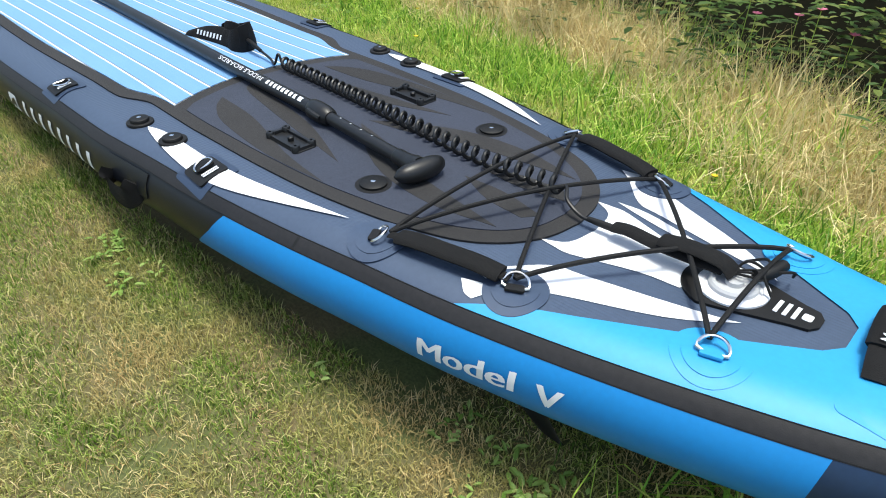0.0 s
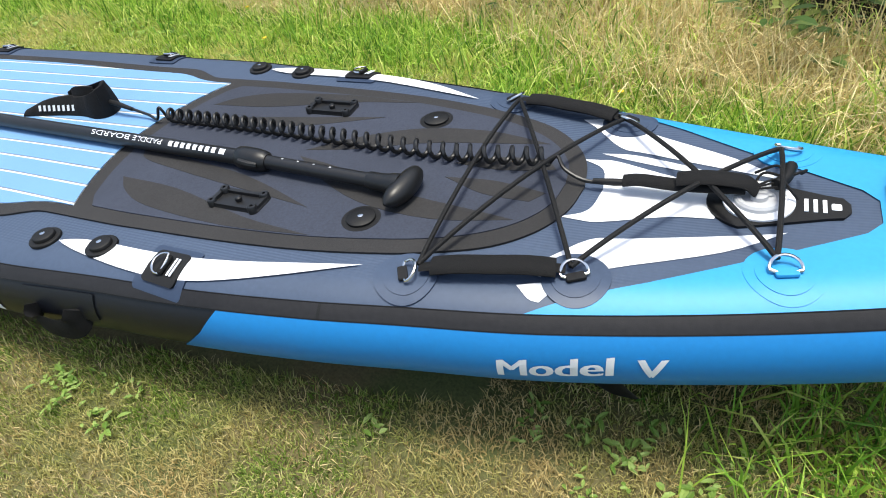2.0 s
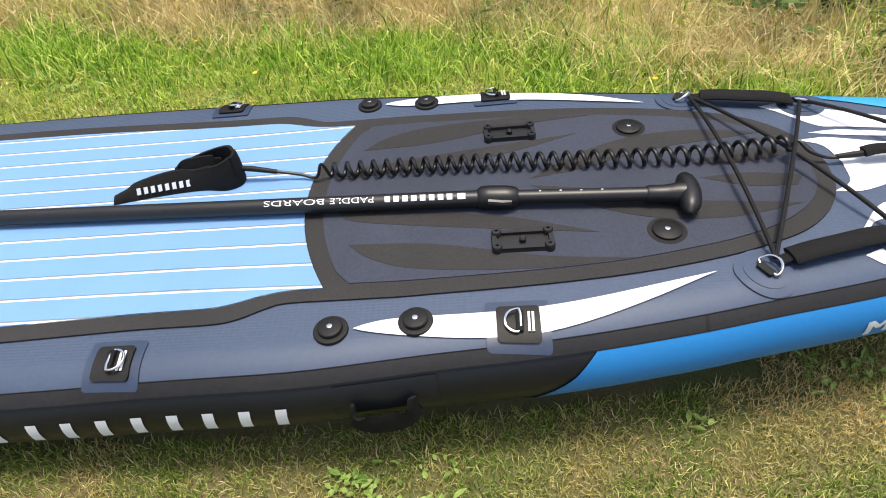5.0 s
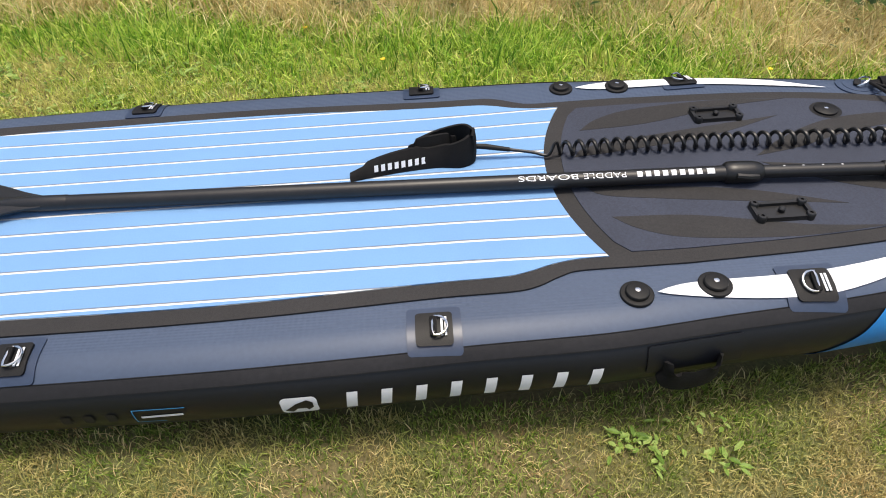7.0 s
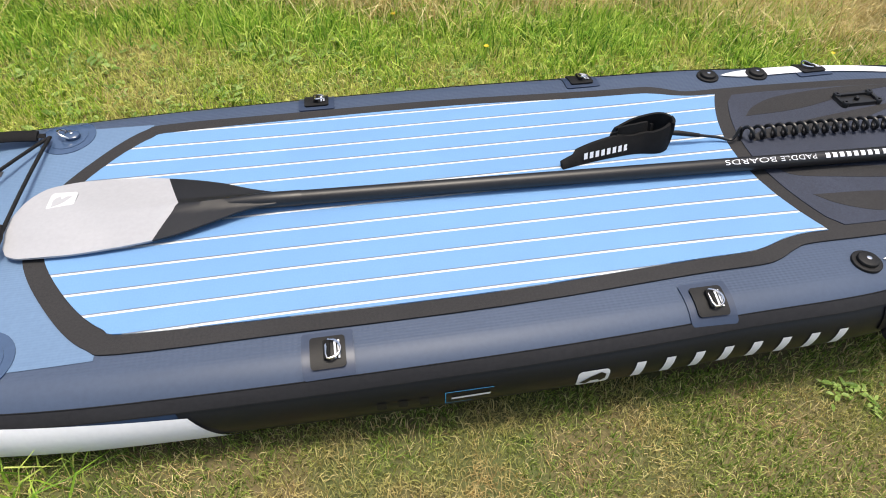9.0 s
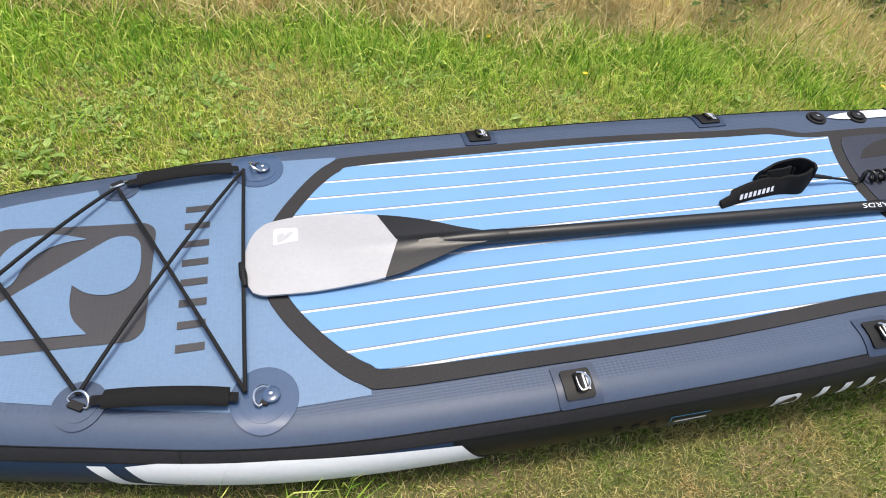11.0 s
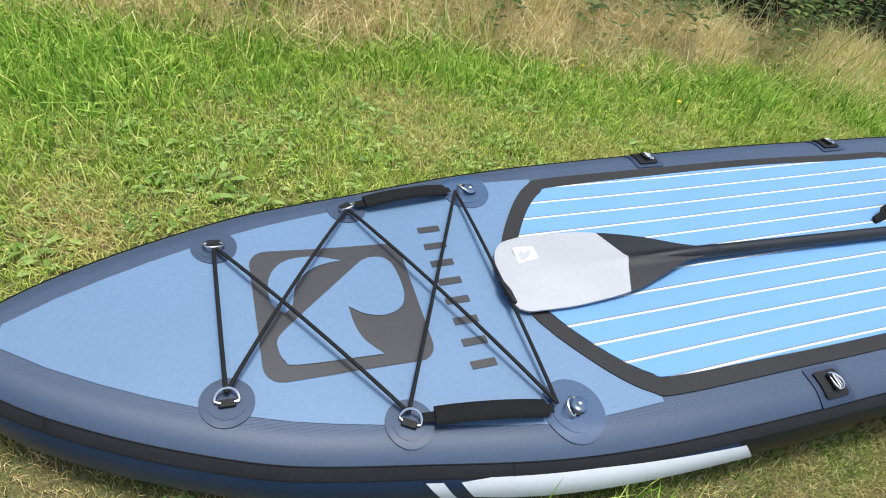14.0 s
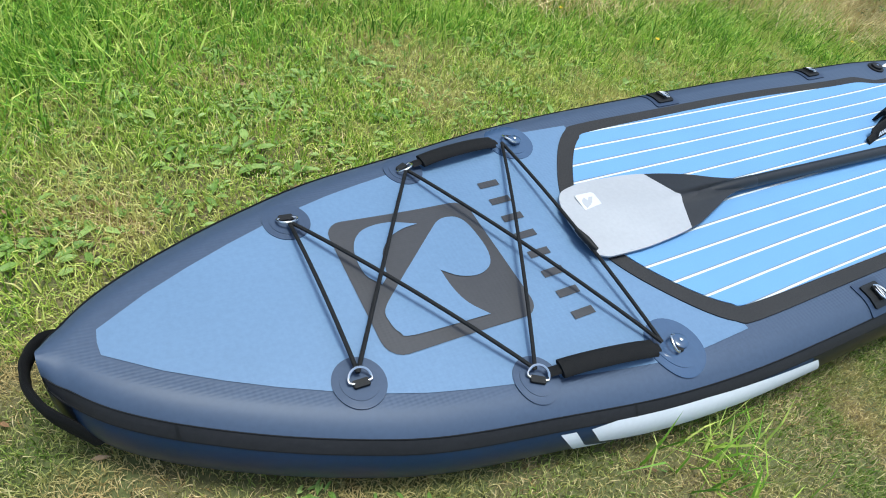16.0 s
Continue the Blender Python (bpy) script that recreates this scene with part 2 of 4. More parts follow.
FROM = (-2.343, -1.944, -1.66, -1.345, -0.79, -0.127, 0.195, 0.32, 0.473, 0.703, 0.812, 1.034, 1.25, 1.56)
ALONG = (-2.343, -1.944, -1.666, -1.362, -0.825, -0.168, 0.16, 0.289, 0.463, 0.70, 0.826, 1.05, 1.295, 1.62)
ACROSS = (1.03, 1.04, 1.01, 1.03, 1.0, 1.0, 1.035, 1.035, 1.045, 1.05, 1.04, 1.07, 1.08, 1.1)


def placed(p):
    """From the plan of the board to its true stations and breadths."""
    return Vector((pchip(p.x, FROM, ALONG), p.y * pchip(p.x, FROM, ACROSS), p.z))


def on_deck(x, y, h=0.0):
    return placed(plan_deck(x, y, h))


def plan_deck(x, y, h=0.0):
    w = width(x)
    r = min(RAIL, w)
    d = abs(y) - (w - r)
    if d <= 0:
        return Vector((x, y, top(x) + h))
    d = min(d, r * 0.999)
    a = math.acos(d / r)
    s = 1 if y > 0 else -1
    return Vector((x, s * (w - r + (r + h) * math.cos(a)), top(x) - RAIL + (RAIL + h) * math.sin(a)))


def on_side(x, v, h=0.0, s=-1):
    """v: arc length above the rail's middle; s: -1 for the side towards the lawn, 1 towards the river."""
    w = width(x)
    r = min(RAIL, w)
    a = v / RAIL
    return placed(Vector((x, s * (w - r + (r + h) * math.cos(a)), top(x) - RAIL + (RAIL + h) * math.sin(a))))


def sheet(poly, place, h, step=0.03, vstep=None, skirt=None, clip=()):
    """A film or foam sheet of an outline that follows the board's skin at height h; skirt: height of its lower edge."""
    bm = bmesh.new()
    bm.faces.new([bm.verts.new((u, v, 0)) for u, v in poly])
    for co, no in clip:
        bmesh.ops.bisect_plane(bm, geom=bm.verts[:] + bm.edges[:] + bm.faces[:], plane_co=co, plane_no=no, clear_outer=True, dist=1e-6)
    for axis, st in ((0, step), (1, vstep or step)):
        lo, hi = min(v.co[axis] for v in bm.verts), max(v.co[axis] for v in bm.verts)
        no = Vector((1, 0, 0)) if axis == 0 else Vector((0, 1, 0))
        for k in range(1, int((hi - lo) / st) + 1):
            bmesh.ops.bisect_plane(bm, geom=bm.verts[:] + bm.edges[:] + bm.faces[:], plane_co=no * (lo + k * st), plane_no=no, dist=1e-6)
    if bm.faces and bm.faces[:][0].normal.z < 0:
        bmesh.ops.reverse_faces(bm, faces=bm.faces)
    low = set()
    if skirt is not None:
        out = bmesh.ops.extrude_edge_only(bm, edges=[e for e in bm.edges if e.is_boundary])
        low = {g for g in out["geom"] if isinstance(g, bmesh.types.BMVert)}
    for v in bm.verts:
        v.co = place(v.co.x, v.co.y, skirt if v in low else h)
    bmesh.ops.triangulate(bm, faces=[f for f in bm.faces if len(f.verts) > 4])
    return bm


def bend(poly, per=4):
    """Rounds a closed outline between its points, keeping its sharp corners."""
    n = len(poly)
    out = []
    for i in range(n):
        a, b, c, d = (Vector((*poly[k % n], 0)) for k in (i - 1, i, i + 1, i + 2))
        if (b - a).angle(c - b, 0) > 0.95:
            a = 2 * b - c
        if (c - b).angle(d - c, 0) > 0.95:
            d = 2 * c - b
        for k in range(per):
            t = k / per
            p = 0.5 * (2 * b + (c - a) * t + (2 * a - 5 * b + 4 * c - d) * t * t + (3 * b - a - 3 * c + d) * t ** 3)
            out.append((p.x, p.y))
    return out


def strip(x0, x1, v0, v1, place, n=120, k=4):
    """A band along the board between two arc lengths."""
    bm = bmesh.new()
    g = [[bm.verts.new(place(x0 + (x1 - x0) * i / n, v0 + (v1 - v0) * j / k)) for j in range(k + 1)] for i in range(n + 1)]
    for i in range(n):
        for j in range(k):
            bm.faces.new((g[i][j], g[i + 1][j], g[i + 1][j + 1], g[i][j + 1]))
    bmesh.ops.recalc_face_normals(bm, faces=bm.faces)
    return bm


def stations(n=150):
    """Board stations, closer together at both ends."""
    return [NOSE + (TAIL - NOSE) * (0.5 - 0.5 * math.cos(math.pi * i / n)) for i in range(n + 1)]


def words(text, size, place, h, squash=1.0, bold=0.0):
    """Lettering laid on a surface: place(u, v, h)."""
    cu = bpy.data.curves.new("lettering", "FONT")
    cu.body, cu.size, cu.resolution_u = text, size, 3
    ob = bpy.data.objects.new("lettering", cu)
    scene.collection.objects.link(ob)
    me = bpy.data.meshes.new_from_object(ob.evaluated_get(bpy.context.evaluated_depsgraph_get()))
    bm = bmesh.new()
    bm.from_mesh(me)
    bpy.data.objects.remove(ob)
    bmesh.ops.triangulate(bm, faces=bm.faces)
    long = [e for e in bm.edges if e.calc_length() > 0.02]
    if long:
        bmesh.ops.subdivide_edges(bm, edges=long, cuts=2)
    if bold:
        for geom in (bmesh.ops.duplicate(bm, geom=bm.verts[:] + bm.edges[:] + bm.faces[:])["geom"],):
            for v in geom:
                if isinstance(v, bmesh.types.BMVert):
                    v.co += Vector((bold, bold * 0.3, 1))
    for v in bm.verts:
        v.co = place(v.co.x * squash, v.co.y, h + (0.0005 if v.co.z > 0.5 else 0))
    return bm


# ---- ground ----


def bank(x):
    """Where the dry grass of the bank begins."""
    return 1.12 - 0.09 * x - 0.3 * np.maximum(0.0, x - 0.4)


def ground(x, y):
    z = -0.037 - 0.06 * max(-4, min(x, 3)) - 0.03 * max(0, y - 0.6)
    z += 0.012 * noise.noise(Vector((x * 1.7, y * 1.7, 0))) + 0.006 * noise.noise(Vector((x * 6, y * 6, 3)))
    edge = bank(max(-8, min(x, 5))) + 0.84 + 0.15 * noise.noise(Vector((x * 0.8, 0, 7)))
    d = max(0.0, y - edge)
    return z - min(1.3, 2.4 * d * d / (0.2 + d))


M_SOIL = mat("thatch_and_soil", (0.13, 0.105, 0.045), 0.9, var=0.4, scale=30, bump=0.8, bscale=120, second=(0.085, 0.1, 0.03), sscale=5)
bm = bmesh.new()
gx = [-120, -40, -15, -8] + [-5 + 0.09 * i for i in range(106)] + [6, 9, 15, 40, 120]
gy = [-120, -40, -15, -6, -4] + [-2.4 + 0.09 * i for i in range(80)] + [6, 9]
grid = [[bm.verts.new((x, y, ground(x, y))) for y in gy] for x in gx]
for i in range(len(gx) - 1):
    for j in range(len(gy) - 1):
        bm.faces.new((grid[i][j], grid[i + 1][j], grid[i + 1][j + 1], grid[i][j + 1]))
tagged(part("ground", bm, M_SOIL), "mown lawn with dry thatch sloping to a river bank", "ground", kind="structure")
M_WATER = mat("dark_water", (0.006, 0.005, 0.003), 0.08, var=0.2, bump=0.15, bscale=9)
bm = bmesh.new()
bm.faces.new([bm.verts.new(p) for p in ((-120, 2.2, -0.95), (120, 2.2, -0.95), (120, 300, -0.95), (-120, 300, -0.95))])
tagged(part("water", bm, M_WATER), "dark still river water below the bank", "water", kind="structure")

# unseen wooded far bank, added over the water so it mirrors dark, not sky
M_FAR = mat("unseen_far_woods", (0.02, 0.03, 0.008), 0.9, var=0.5, scale=2, second=(0.035, 0.045, 0.015), sscale=0.8)
bm = bmesh.new()
fb = [[bm.verts.new((x, 11 + 1.2 * noise.noise(Vector((x * 0.4, z * 0.6, 5))), -1.0 + z * (1 + 0.25 * noise.noise(Vector((x * 0.3, 0, 9)))))) for z in (0, 1, 2, 3.5, 5, 6.5, 7.5)] for x in np.arange(-40, 41, 0.8)]
for r0, r1 in zip(fb, fb[1:]):
    for k in range(6):
        bm.faces.new((r0[k], r1[k], r1[k + 1], r0[k + 1]))
tagged(part("backdrop", bm, M_FAR), "unseen wooded far bank added to darken the river reflection", "backdrop", kind="structure")

# ---- the paddle board ----
board = thing("paddle_board", "inflatable paddle board, blue tail and slate nose, lying on the lawn", "paddle board")
ST = stations()
V1, V2 = 0.067, 0.044


def tape_rise(x):
    """The tape climbs a little towards the tail."""
    t = min(max((x + 1.3) / 1.5, 0.0), 1.0)
    return 0.009 * t * t * (3 - 2 * t)


EDGE = RAIL * math.pi / 2


def skin(v0, v1, k, s):
    bm = bmesh.new()
    g = [[bm.verts.new(on_side(x, v0 + (v1 - v0) * j / k, 0, s)) for j in range(k + 1)] for x in ST]
    for i in range(len(ST) - 1):
        for j in range(k):
            bm.faces.new((g[i][j], g[i + 1][j], g[i + 1][j + 1], g[i][j + 1]))
    bmesh.ops.recalc_face_normals(bm, faces=bm.faces)
    return bm


# deck skin, bottom with both sidewalls
bm = bmesh.new()
rows_up = []
for x in ST:
    a = [on_side(x, V1 + (EDGE - V1) * j / 8, 0, -1) for j in range(9)]
    b = [on_side(x, V1 + (EDGE - V1) * j / 8, 0, 1) for j in range(9)][::-1]
    rows_up.append([bm.verts.new(p) for p in a + b])
for r0, r1 in zip(rows_up, rows_up[1:]):
    for k in range(len(r0) - 1):
        bm.faces.new((r0[k], r1[k], r1[k + 1], r0[k + 1]))
part("deck_skin", bm, M_SLATE, board, "slate blue stamped deck skin")
bm = bmesh.new()
rows_dn = []
for x in ST:
    a = [on_side(x, V1 + (-EDGE - V1) * j / 14, 0, -1) for j in range(15)]
    b = [on_side(x, V1 + (-EDGE - V1) * j / 14, 0, 1) for j in range(15)][::-1]
    rows_dn.append([bm.verts.new(p) for p in a + b])
for r0, r1 in zip(rows_dn, rows_dn[1:]):
    for k in range(len(r0) - 1):
        bm.faces.new((r0[k], r0[k + 1], r1[k + 1], r1[k]))
for r, q in ((rows_dn[0], rows_up[0]), (rows_dn[-1], rows_up[-1])):
    bm.faces.new(r)
bmesh.ops.recalc_face_normals(bm, faces=bm.faces)
part("hull", bm, M_BLACK, board, "glossy black sidewalls and bottom")
for s in (-1, 1):
    part("rail_tape", strip(NOSE + 0.004, TAIL - 0.004, V2, V1 - 0.002, lambda x, v, s=s: on_side(x, v + tape_rise(x), 0.0026, s), 200), M_TAPE, board, "dark rubbery rail tape")
    part("seam_bead", tube([on_side(x, V1 - 0.001 + tape_rise(x), 0.001, s) for x in ST[3:-2]], 0.0012, 5), M_RUBBER, board)
    part("seam_bead", tube([on_side(x, V2 - 0.001 + tape_rise(x), 0.0015, s) for x in ST[3:-2]], 0.0016, 5), M_RUBBER, board)

for s in (-1, 1):
    for x in (-2.2, -1.5, 0.72):
        part("tape_joint", sheet([(x + u, (V1 + V2) / 2 - 0.001 + tape_rise(x) + v) for u, v in ((-0.002, -0.0105), (0.002, -0.0105), (0.002, 0.0105), (-0.002, 0.0105))], lambda u, v, h, s=s: on_side(u, v, h, s), 0.0032, 0.01, 0.006), M_RUBBER, board)

# sidewall colours: navy nose, white flash, cyan tail, navy tail end
for s in (-1, 1):
    def side(u, v, h, s=s):
        return on_side(u, v, h, s)
    part("nose_panel", sheet([(NOSE + 0.003, -0.115), (-1.3, -0.115), (-0.98, -0.115), (-1.04, 0.046), (NOSE + 0.003, 0.046)], side, 0.0018, 0.03, 0.008), M_NAVY, board, "dark navy sidewall skin at the nose")
    part("white_flash", sheet([(-1.592, 0.036), (-1.566, -0.002), (-1.51, -0.012), (-1.356, -0.026), (-1.2, -0.038), (-0.952, -0.052), (-0.985, -0.014), (-1.022, 0.033), (-1.2, 0.041), (-1.34, 0.046), (-1.54, 0.044)], side, 0.003, 0.03, 0.008), M_WHITE, board, "white printed flash")
    part("white_pinstripe", sheet([(-1.622, 0.036), (-1.595, -0.006), (-1.54, -0.02), (-1.2, -0.048), (-0.97, -0.064), (-1.2, -0.056), (-1.55, -0.03), (-1.612, -0.018), (-1.652, 0.036)], side, 0.003, 0.03, 0.008), M_WHITE, board)
    part("cyan_panel", sheet([(0.562, 0.052), (0.53, 0.012), (0.478, -0.034), (0.44, -0.1), (0.9, -0.113), (1.37, -0.113), (1.385, -0.04), (1.392, 0.052)], side, 0.002, 0.03, 0.008), M_BLUE, board, "bright blue tail sidewall skin")
    part("tail_panel", sheet([(1.392, 0.052), (1.385, -0.04), (1.37, -0.113), (TAIL - 0.003, -0.113), (TAIL - 0.003, 0.052)], side, 0.002, 0.03, 0.008), M_NAVY, board, "dark navy sidewall skin at the tail")

# deck prints at the tail: cyan skin, white flames
for s in (-1, 1):
    def deck(u, v, h, s=s):
        return on_deck(u, v * s, h)
    edge = [(1.02 + 0.03 * i, width(1.02 + 0.03 * i) - 0.034) for i in range(18)]
    part("tail_skin", sheet([(0.985, width(0.985) - 0.034)] + edge + [(1.53, 0.0)] + [(1.352, 0.0), (1.352, 0.022), (1.335, 0.043), (1.23, 0.104), (1.115, 0.175), (1.05, 0.21)], deck, 0.0022, 0.03, 0.006), M_CYAN, board, "bright cyan tail deck skin")
    part("white_flame", sheet(bend([(0.955, 0.19), (0.985, 0.165), (1.035, 0.112), (1.08, 0.1), (1.22, 0.064), (1.252, 0.054), (1.185, 0.104), (1.07, 0.16), (1.02, 0.195)]), deck, 0.0014), M_WHITE, board)
    part("white_flame", sheet(bend([(0.965, 0.217), (0.995, 0.205), (1.02, 0.203), (1.0, 0.232), (0.985, 0.231)]), deck, 0.0014), M_WHITE, board)
    part("white_flame", sheet(bend([(0.985, 0.072), (1.02, 0.05), (1.03, 0.0), (1.18, 0.0), (1.172, 0.04), (1.12, 0.046), (1.04, 0.073), (1.01, 0.074)]), deck, 0.0014), M_WHITE, board)
    part("white_flame", sheet(bend([(1.01, 0.092), (1.06, 0.078), (1.13, 0.062), (1.18, 0.056), (1.13, 0.076), (1.06, 0.094)]), deck, 0.0014), M_WHITE, board) if s > 0 else None
    part("white_fang", sheet(bend([(0.228, 0.311), (0.255, 0.302), (0.3, 0.296), (0.424, 0.292), (0.55, 0.277), (0.749, 0.236), (0.66, 0.276), (0.56, 0.309), (0.47, 0.328), (0.38, 0.332), (0.3, 0.326), (0.25, 0.318)]), deck, 0.0034, 0.02, 0.006), M_WHITE, board, "white printed fang stripe")

# grey-blue nose panel
edge = [(-2.268 + 0.07 * i, max(0.0, width(-2.268 + 0.07 * i) - 0.08 - 0.02 * (1 - i / 13))) for i in range(14)]
edge = [(x, y) for x, y in edge if y > 0.004]
outline = [(-2.27, 0.0)] + edge + [(-1.17, 0.315)] + [(-1.17, -0.315)] + [(x, -y) for x, y in edge[::-1]]
part("nose_deck", sheet(outline, on_deck, 0.0012, 0.04), M_GREYBLUE, board, "grey-blue nose deck skin with a fine stamped weave")

# foam pads
def soften(line):
    """Rounds an open outline off between its points."""
    fine = smooth_path([(x, y, 0) for x, y in line], 4)
    return [(p.x, max(0.0, p.y)) for p in fine[:-1]] + [line[-1]]


half = [(-1.352, 0.0), (-1.348, 0.07), (-1.328, 0.12), (-1.29, 0.18), (-1.235, 0.25), (-1.185, 0.293), (-1.13, 0.31), (-0.85, 0.318), (-0.48, 0.318), (-0.13, 0.302), (0.0, 0.296), (0.045, 0.286), (0.085, 0.266), (0.125, 0.255), (0.25, 0.254), (0.34, 0.252), (0.6, 0.234), (0.75, 0.211), (0.83, 0.189), (0.905, 0.158), (0.96, 0.113), (0.992, 0.06), (1.003, 0.0)]
half = soften(half)
pad = part("traction_pad", sheet(half + [(x, -y) for x, y in half[-2:0:-1]], on_deck, 0.004, 0.05, skirt=0.0005), M_EVA_DARK, board, "charcoal foam traction pad with a dark border")


def divide(y):
    return 0.108 + 1.2 * y * y


blue = [(-1.318, 0.0), (-1.312, 0.06), (-1.295, 0.105), (-1.255, 0.166), (-1.21, 0.22), (-1.165, 0.258), (-1.12, 0.274), (-0.85, 0.285), (-0.48, 0.287), (-0.16, 0.272), (-0.02, 0.266), (0.03, 0.257), (0.075, 0.241), (0.12, 0.232), (divide(0.23), 0.23)]
cut = [(divide(0.023 * k), 0.023 * k) for k in range(9, -1, -1)]
blue_half = soften(blue) + cut
outline = blue_half + [(x, -y) for x, y in blue_half[-2:0:-1]]
part("white_inlay", sheet(outline, on_deck, 0.0058, 0.2, skirt=0.0035), M_EVA_WHITE, pad, "white pinstripes between the planks")
PITCH = 0.0502
for k in range(-6, 7):
    y0, y1 = (k - 0.5) * PITCH + 0.0034, (k + 0.5) * PITCH - 0.0034
    bm = sheet(outline, on_deck, 0.0066, 0.2, 0.2, skirt=0.004, clip=(((0, y1, 0), (0, 1, 0)), ((0, y0, 0), (0, -1, 0))))
    part("foam_plank", bm, M_EVA_BLUE, pad, smooth=False)

# grey strip on one edge of each white stripe: the groove's shadow as colour
for k in range(-6, 6):
    y = (k + 0.5) * PITCH
    bm = sheet(outline, on_deck, 0.0063, 0.2, 0.2, clip=(((0, y + 0.0034, 0), (0, 1, 0)), ((0, y + 0.0014, 0), (0, -1, 0))))
    part("groove_shade", bm, M_GROOVE_SHADE, pad, smooth=False)

seat = [(divide(0.23) + 0.04, 0.222), (0.34, 0.222), (0.6, 0.206), (0.74, 0.184), (0.82, 0.163), (0.885, 0.134), (0.935, 0.096), (0.965, 0.05), (0.973, 0.0)]
cut = [(divide(0.028 * k) + 0.034, 0.028 * k) for k in range(0, 8)]
seat = soften(seat)
ring = seat + [(x, -y) for x, y in seat[-2::-1]] + [(x, -y) for x, y in cut[::-1]] + cut[1:]
part("seat_panel", sheet(ring, on_deck, 0.0058, 0.05, skirt=0.0035), M_EVA_SLATE, pad, "slate foam standing panel with charcoal camouflage")
for s in (-1, 1):
    def deck(u, v, h, s=s):
        return on_deck(u, v * s, h)
    for shape in ([(0.17, 0.045), (0.3, 0.06), (0.44, 0.085), (0.6, 0.14), (0.44, 0.118), (0.3, 0.095), (0.2, 0.075)],
                  [(0.2, 0.135), (0.34, 0.145), (0.5, 0.185), (0.64, 0.2), (0.48, 0.212), (0.32, 0.2), (0.24, 0.17)],
                  [(0.5, 0.01), (0.6, 0.03), (0.74, 0.075), (0.92, 0.1), (0.8, 0.125), (0.68, 0.11), (0.57, 0.06)],
                  [(0.78, 0.02), (0.86, 0.015), (0.95, 0.03), (0.93, 0.055), (0.85, 0.05)]):
        part("camouflage_patch", sheet(bend(shape), deck, 0.0064, 0.05, skirt=0.005), M_EVA_DARK, pad)

# emblem and lettering bars of the nose
frame_out = [(-1.727 + u, v) for u, v in rounded(0.312, 0.296, 0.035)]
def emblem_place(u, v, h):
    return on_deck(u - 0.007, v * 0.935, h)


part("emblem", sheet(frame_out, on_deck, 0.0026, 0.04), M_PRINT, board, "charcoal rounded square emblem with a fin shape")
part("emblem_field", sheet(bend([(-1.625, 0.12), (-1.603, 0.112), (-1.59, 0.085), (-1.586, 0.02), (-1.6, -0.022), (-1.635, -0.04), (-1.675, -0.032), (-1.705, -0.008), (-1.702, -0.055), (-1.69, -0.095), (-1.662, -0.132), (-1.815, -0.128), (-1.838, -0.115), (-1.846, -0.09), (-1.842, -0.062), (-1.8, -0.02), (-1.74, 0.035), (-1.68, 0.09), (-1.65, 0.115)]), emblem_place, 0.0042, 0.04), M_GREYBLUE, board)
part("emblem_field", sheet(bend([(-1.846, 0.02), (-1.846, 0.07), (-1.83, 0.108), (-1.8, 0.13), (-1.75, 0.135), (-1.695, 0.118), (-1.73, 0.112), (-1.765, 0.095), (-1.795, 0.06), (-1.808, 0.01), (-1.825, -0.01)]), emblem_place, 0.0042, 0.04), M_GREYBLUE, board)
for k in range(8):
    y = -0.176 + k * 0.05
    part("lettering_bar", sheet([(-1.514, y - 0.006), (-1.462, y - 0.004), (-1.462, y + 0.013), (-1.514, y + 0.011)], on_deck, 0.0026, 0.1), M_PRINT, board)

# sidewall lettering, towards the lawn
for k in range(8):
    x = -0.268 + k * 0.0545
    part("lettering_bar", sheet([(x - 0.006, -0.021), (x + 0.011, -0.021), (x + 0.016, 0.02), (x - 0.001, 0.02)], on_side, 0.0016, 0.02, 0.01), M_WHITE, board)
part("emblem", sheet([(-0.346 + u, -0.003 + v) for u, v in rounded(0.058, 0.042, 0.009)], on_side, 0.0016, 0.02, 0.01), M_WHITE, board, "white rounded emblem")
part("emblem_field", sheet([(-0.37, -0.012), (-0.352, 0.004), (-0.333, 0.012), (-0.324, 0.006), (-0.324, -0.006), (-0.333, -0.014), (-0.338, -0.004), (-0.35, -0.008), (-0.358, -0.018)], on_side, 0.0026, 0.02, 0.01), M_BLACK, board)
for u0, u1, v0, v1 in ((-0.606, -0.522, 0.0155, 0.017), (-0.606, -0.6045, -0.014, 0.0155), (-0.606, -0.56, -0.0155, -0.014)):
    part("mark_border", sheet([(u0, v0), (u1, v0), (u1, v1), (u0, v1)], on_side, 0.0016, 0.02, 0.01), M_CYAN, board)
for k in range(3):
    part("mark_block", sheet([(-0.713 + 0.036 * k + u, 0.002 + v) for u, v in rounded(0.016, 0.018, 0.003)], on_side, 0.0016, 0.02, 0.01), M_TAPE, board)
part("lettering_bar", sheet([(-0.595, -0.003), (-0.528, -0.001), (-0.528, 0.004), (-0.595, 0.002)], on_side, 0.0016, 0.02, 0.01), M_WHITE, board)
part("lettering", words("Model", 0.045, lambda u, v, h: on_side(0.953 + u, v - 0.017 + 0.07 * u, h), 0.0034, 1.25, 0.003), M_WHITE, board, "white lettering on the sidewall")
part("lettering", words("V", 0.045, lambda u, v, h: on_side(1.119 + u, v - 0.01, h), 0.0034, 1.05, 0.003), M_WHITE, board)

# ---- fittings of the board ----


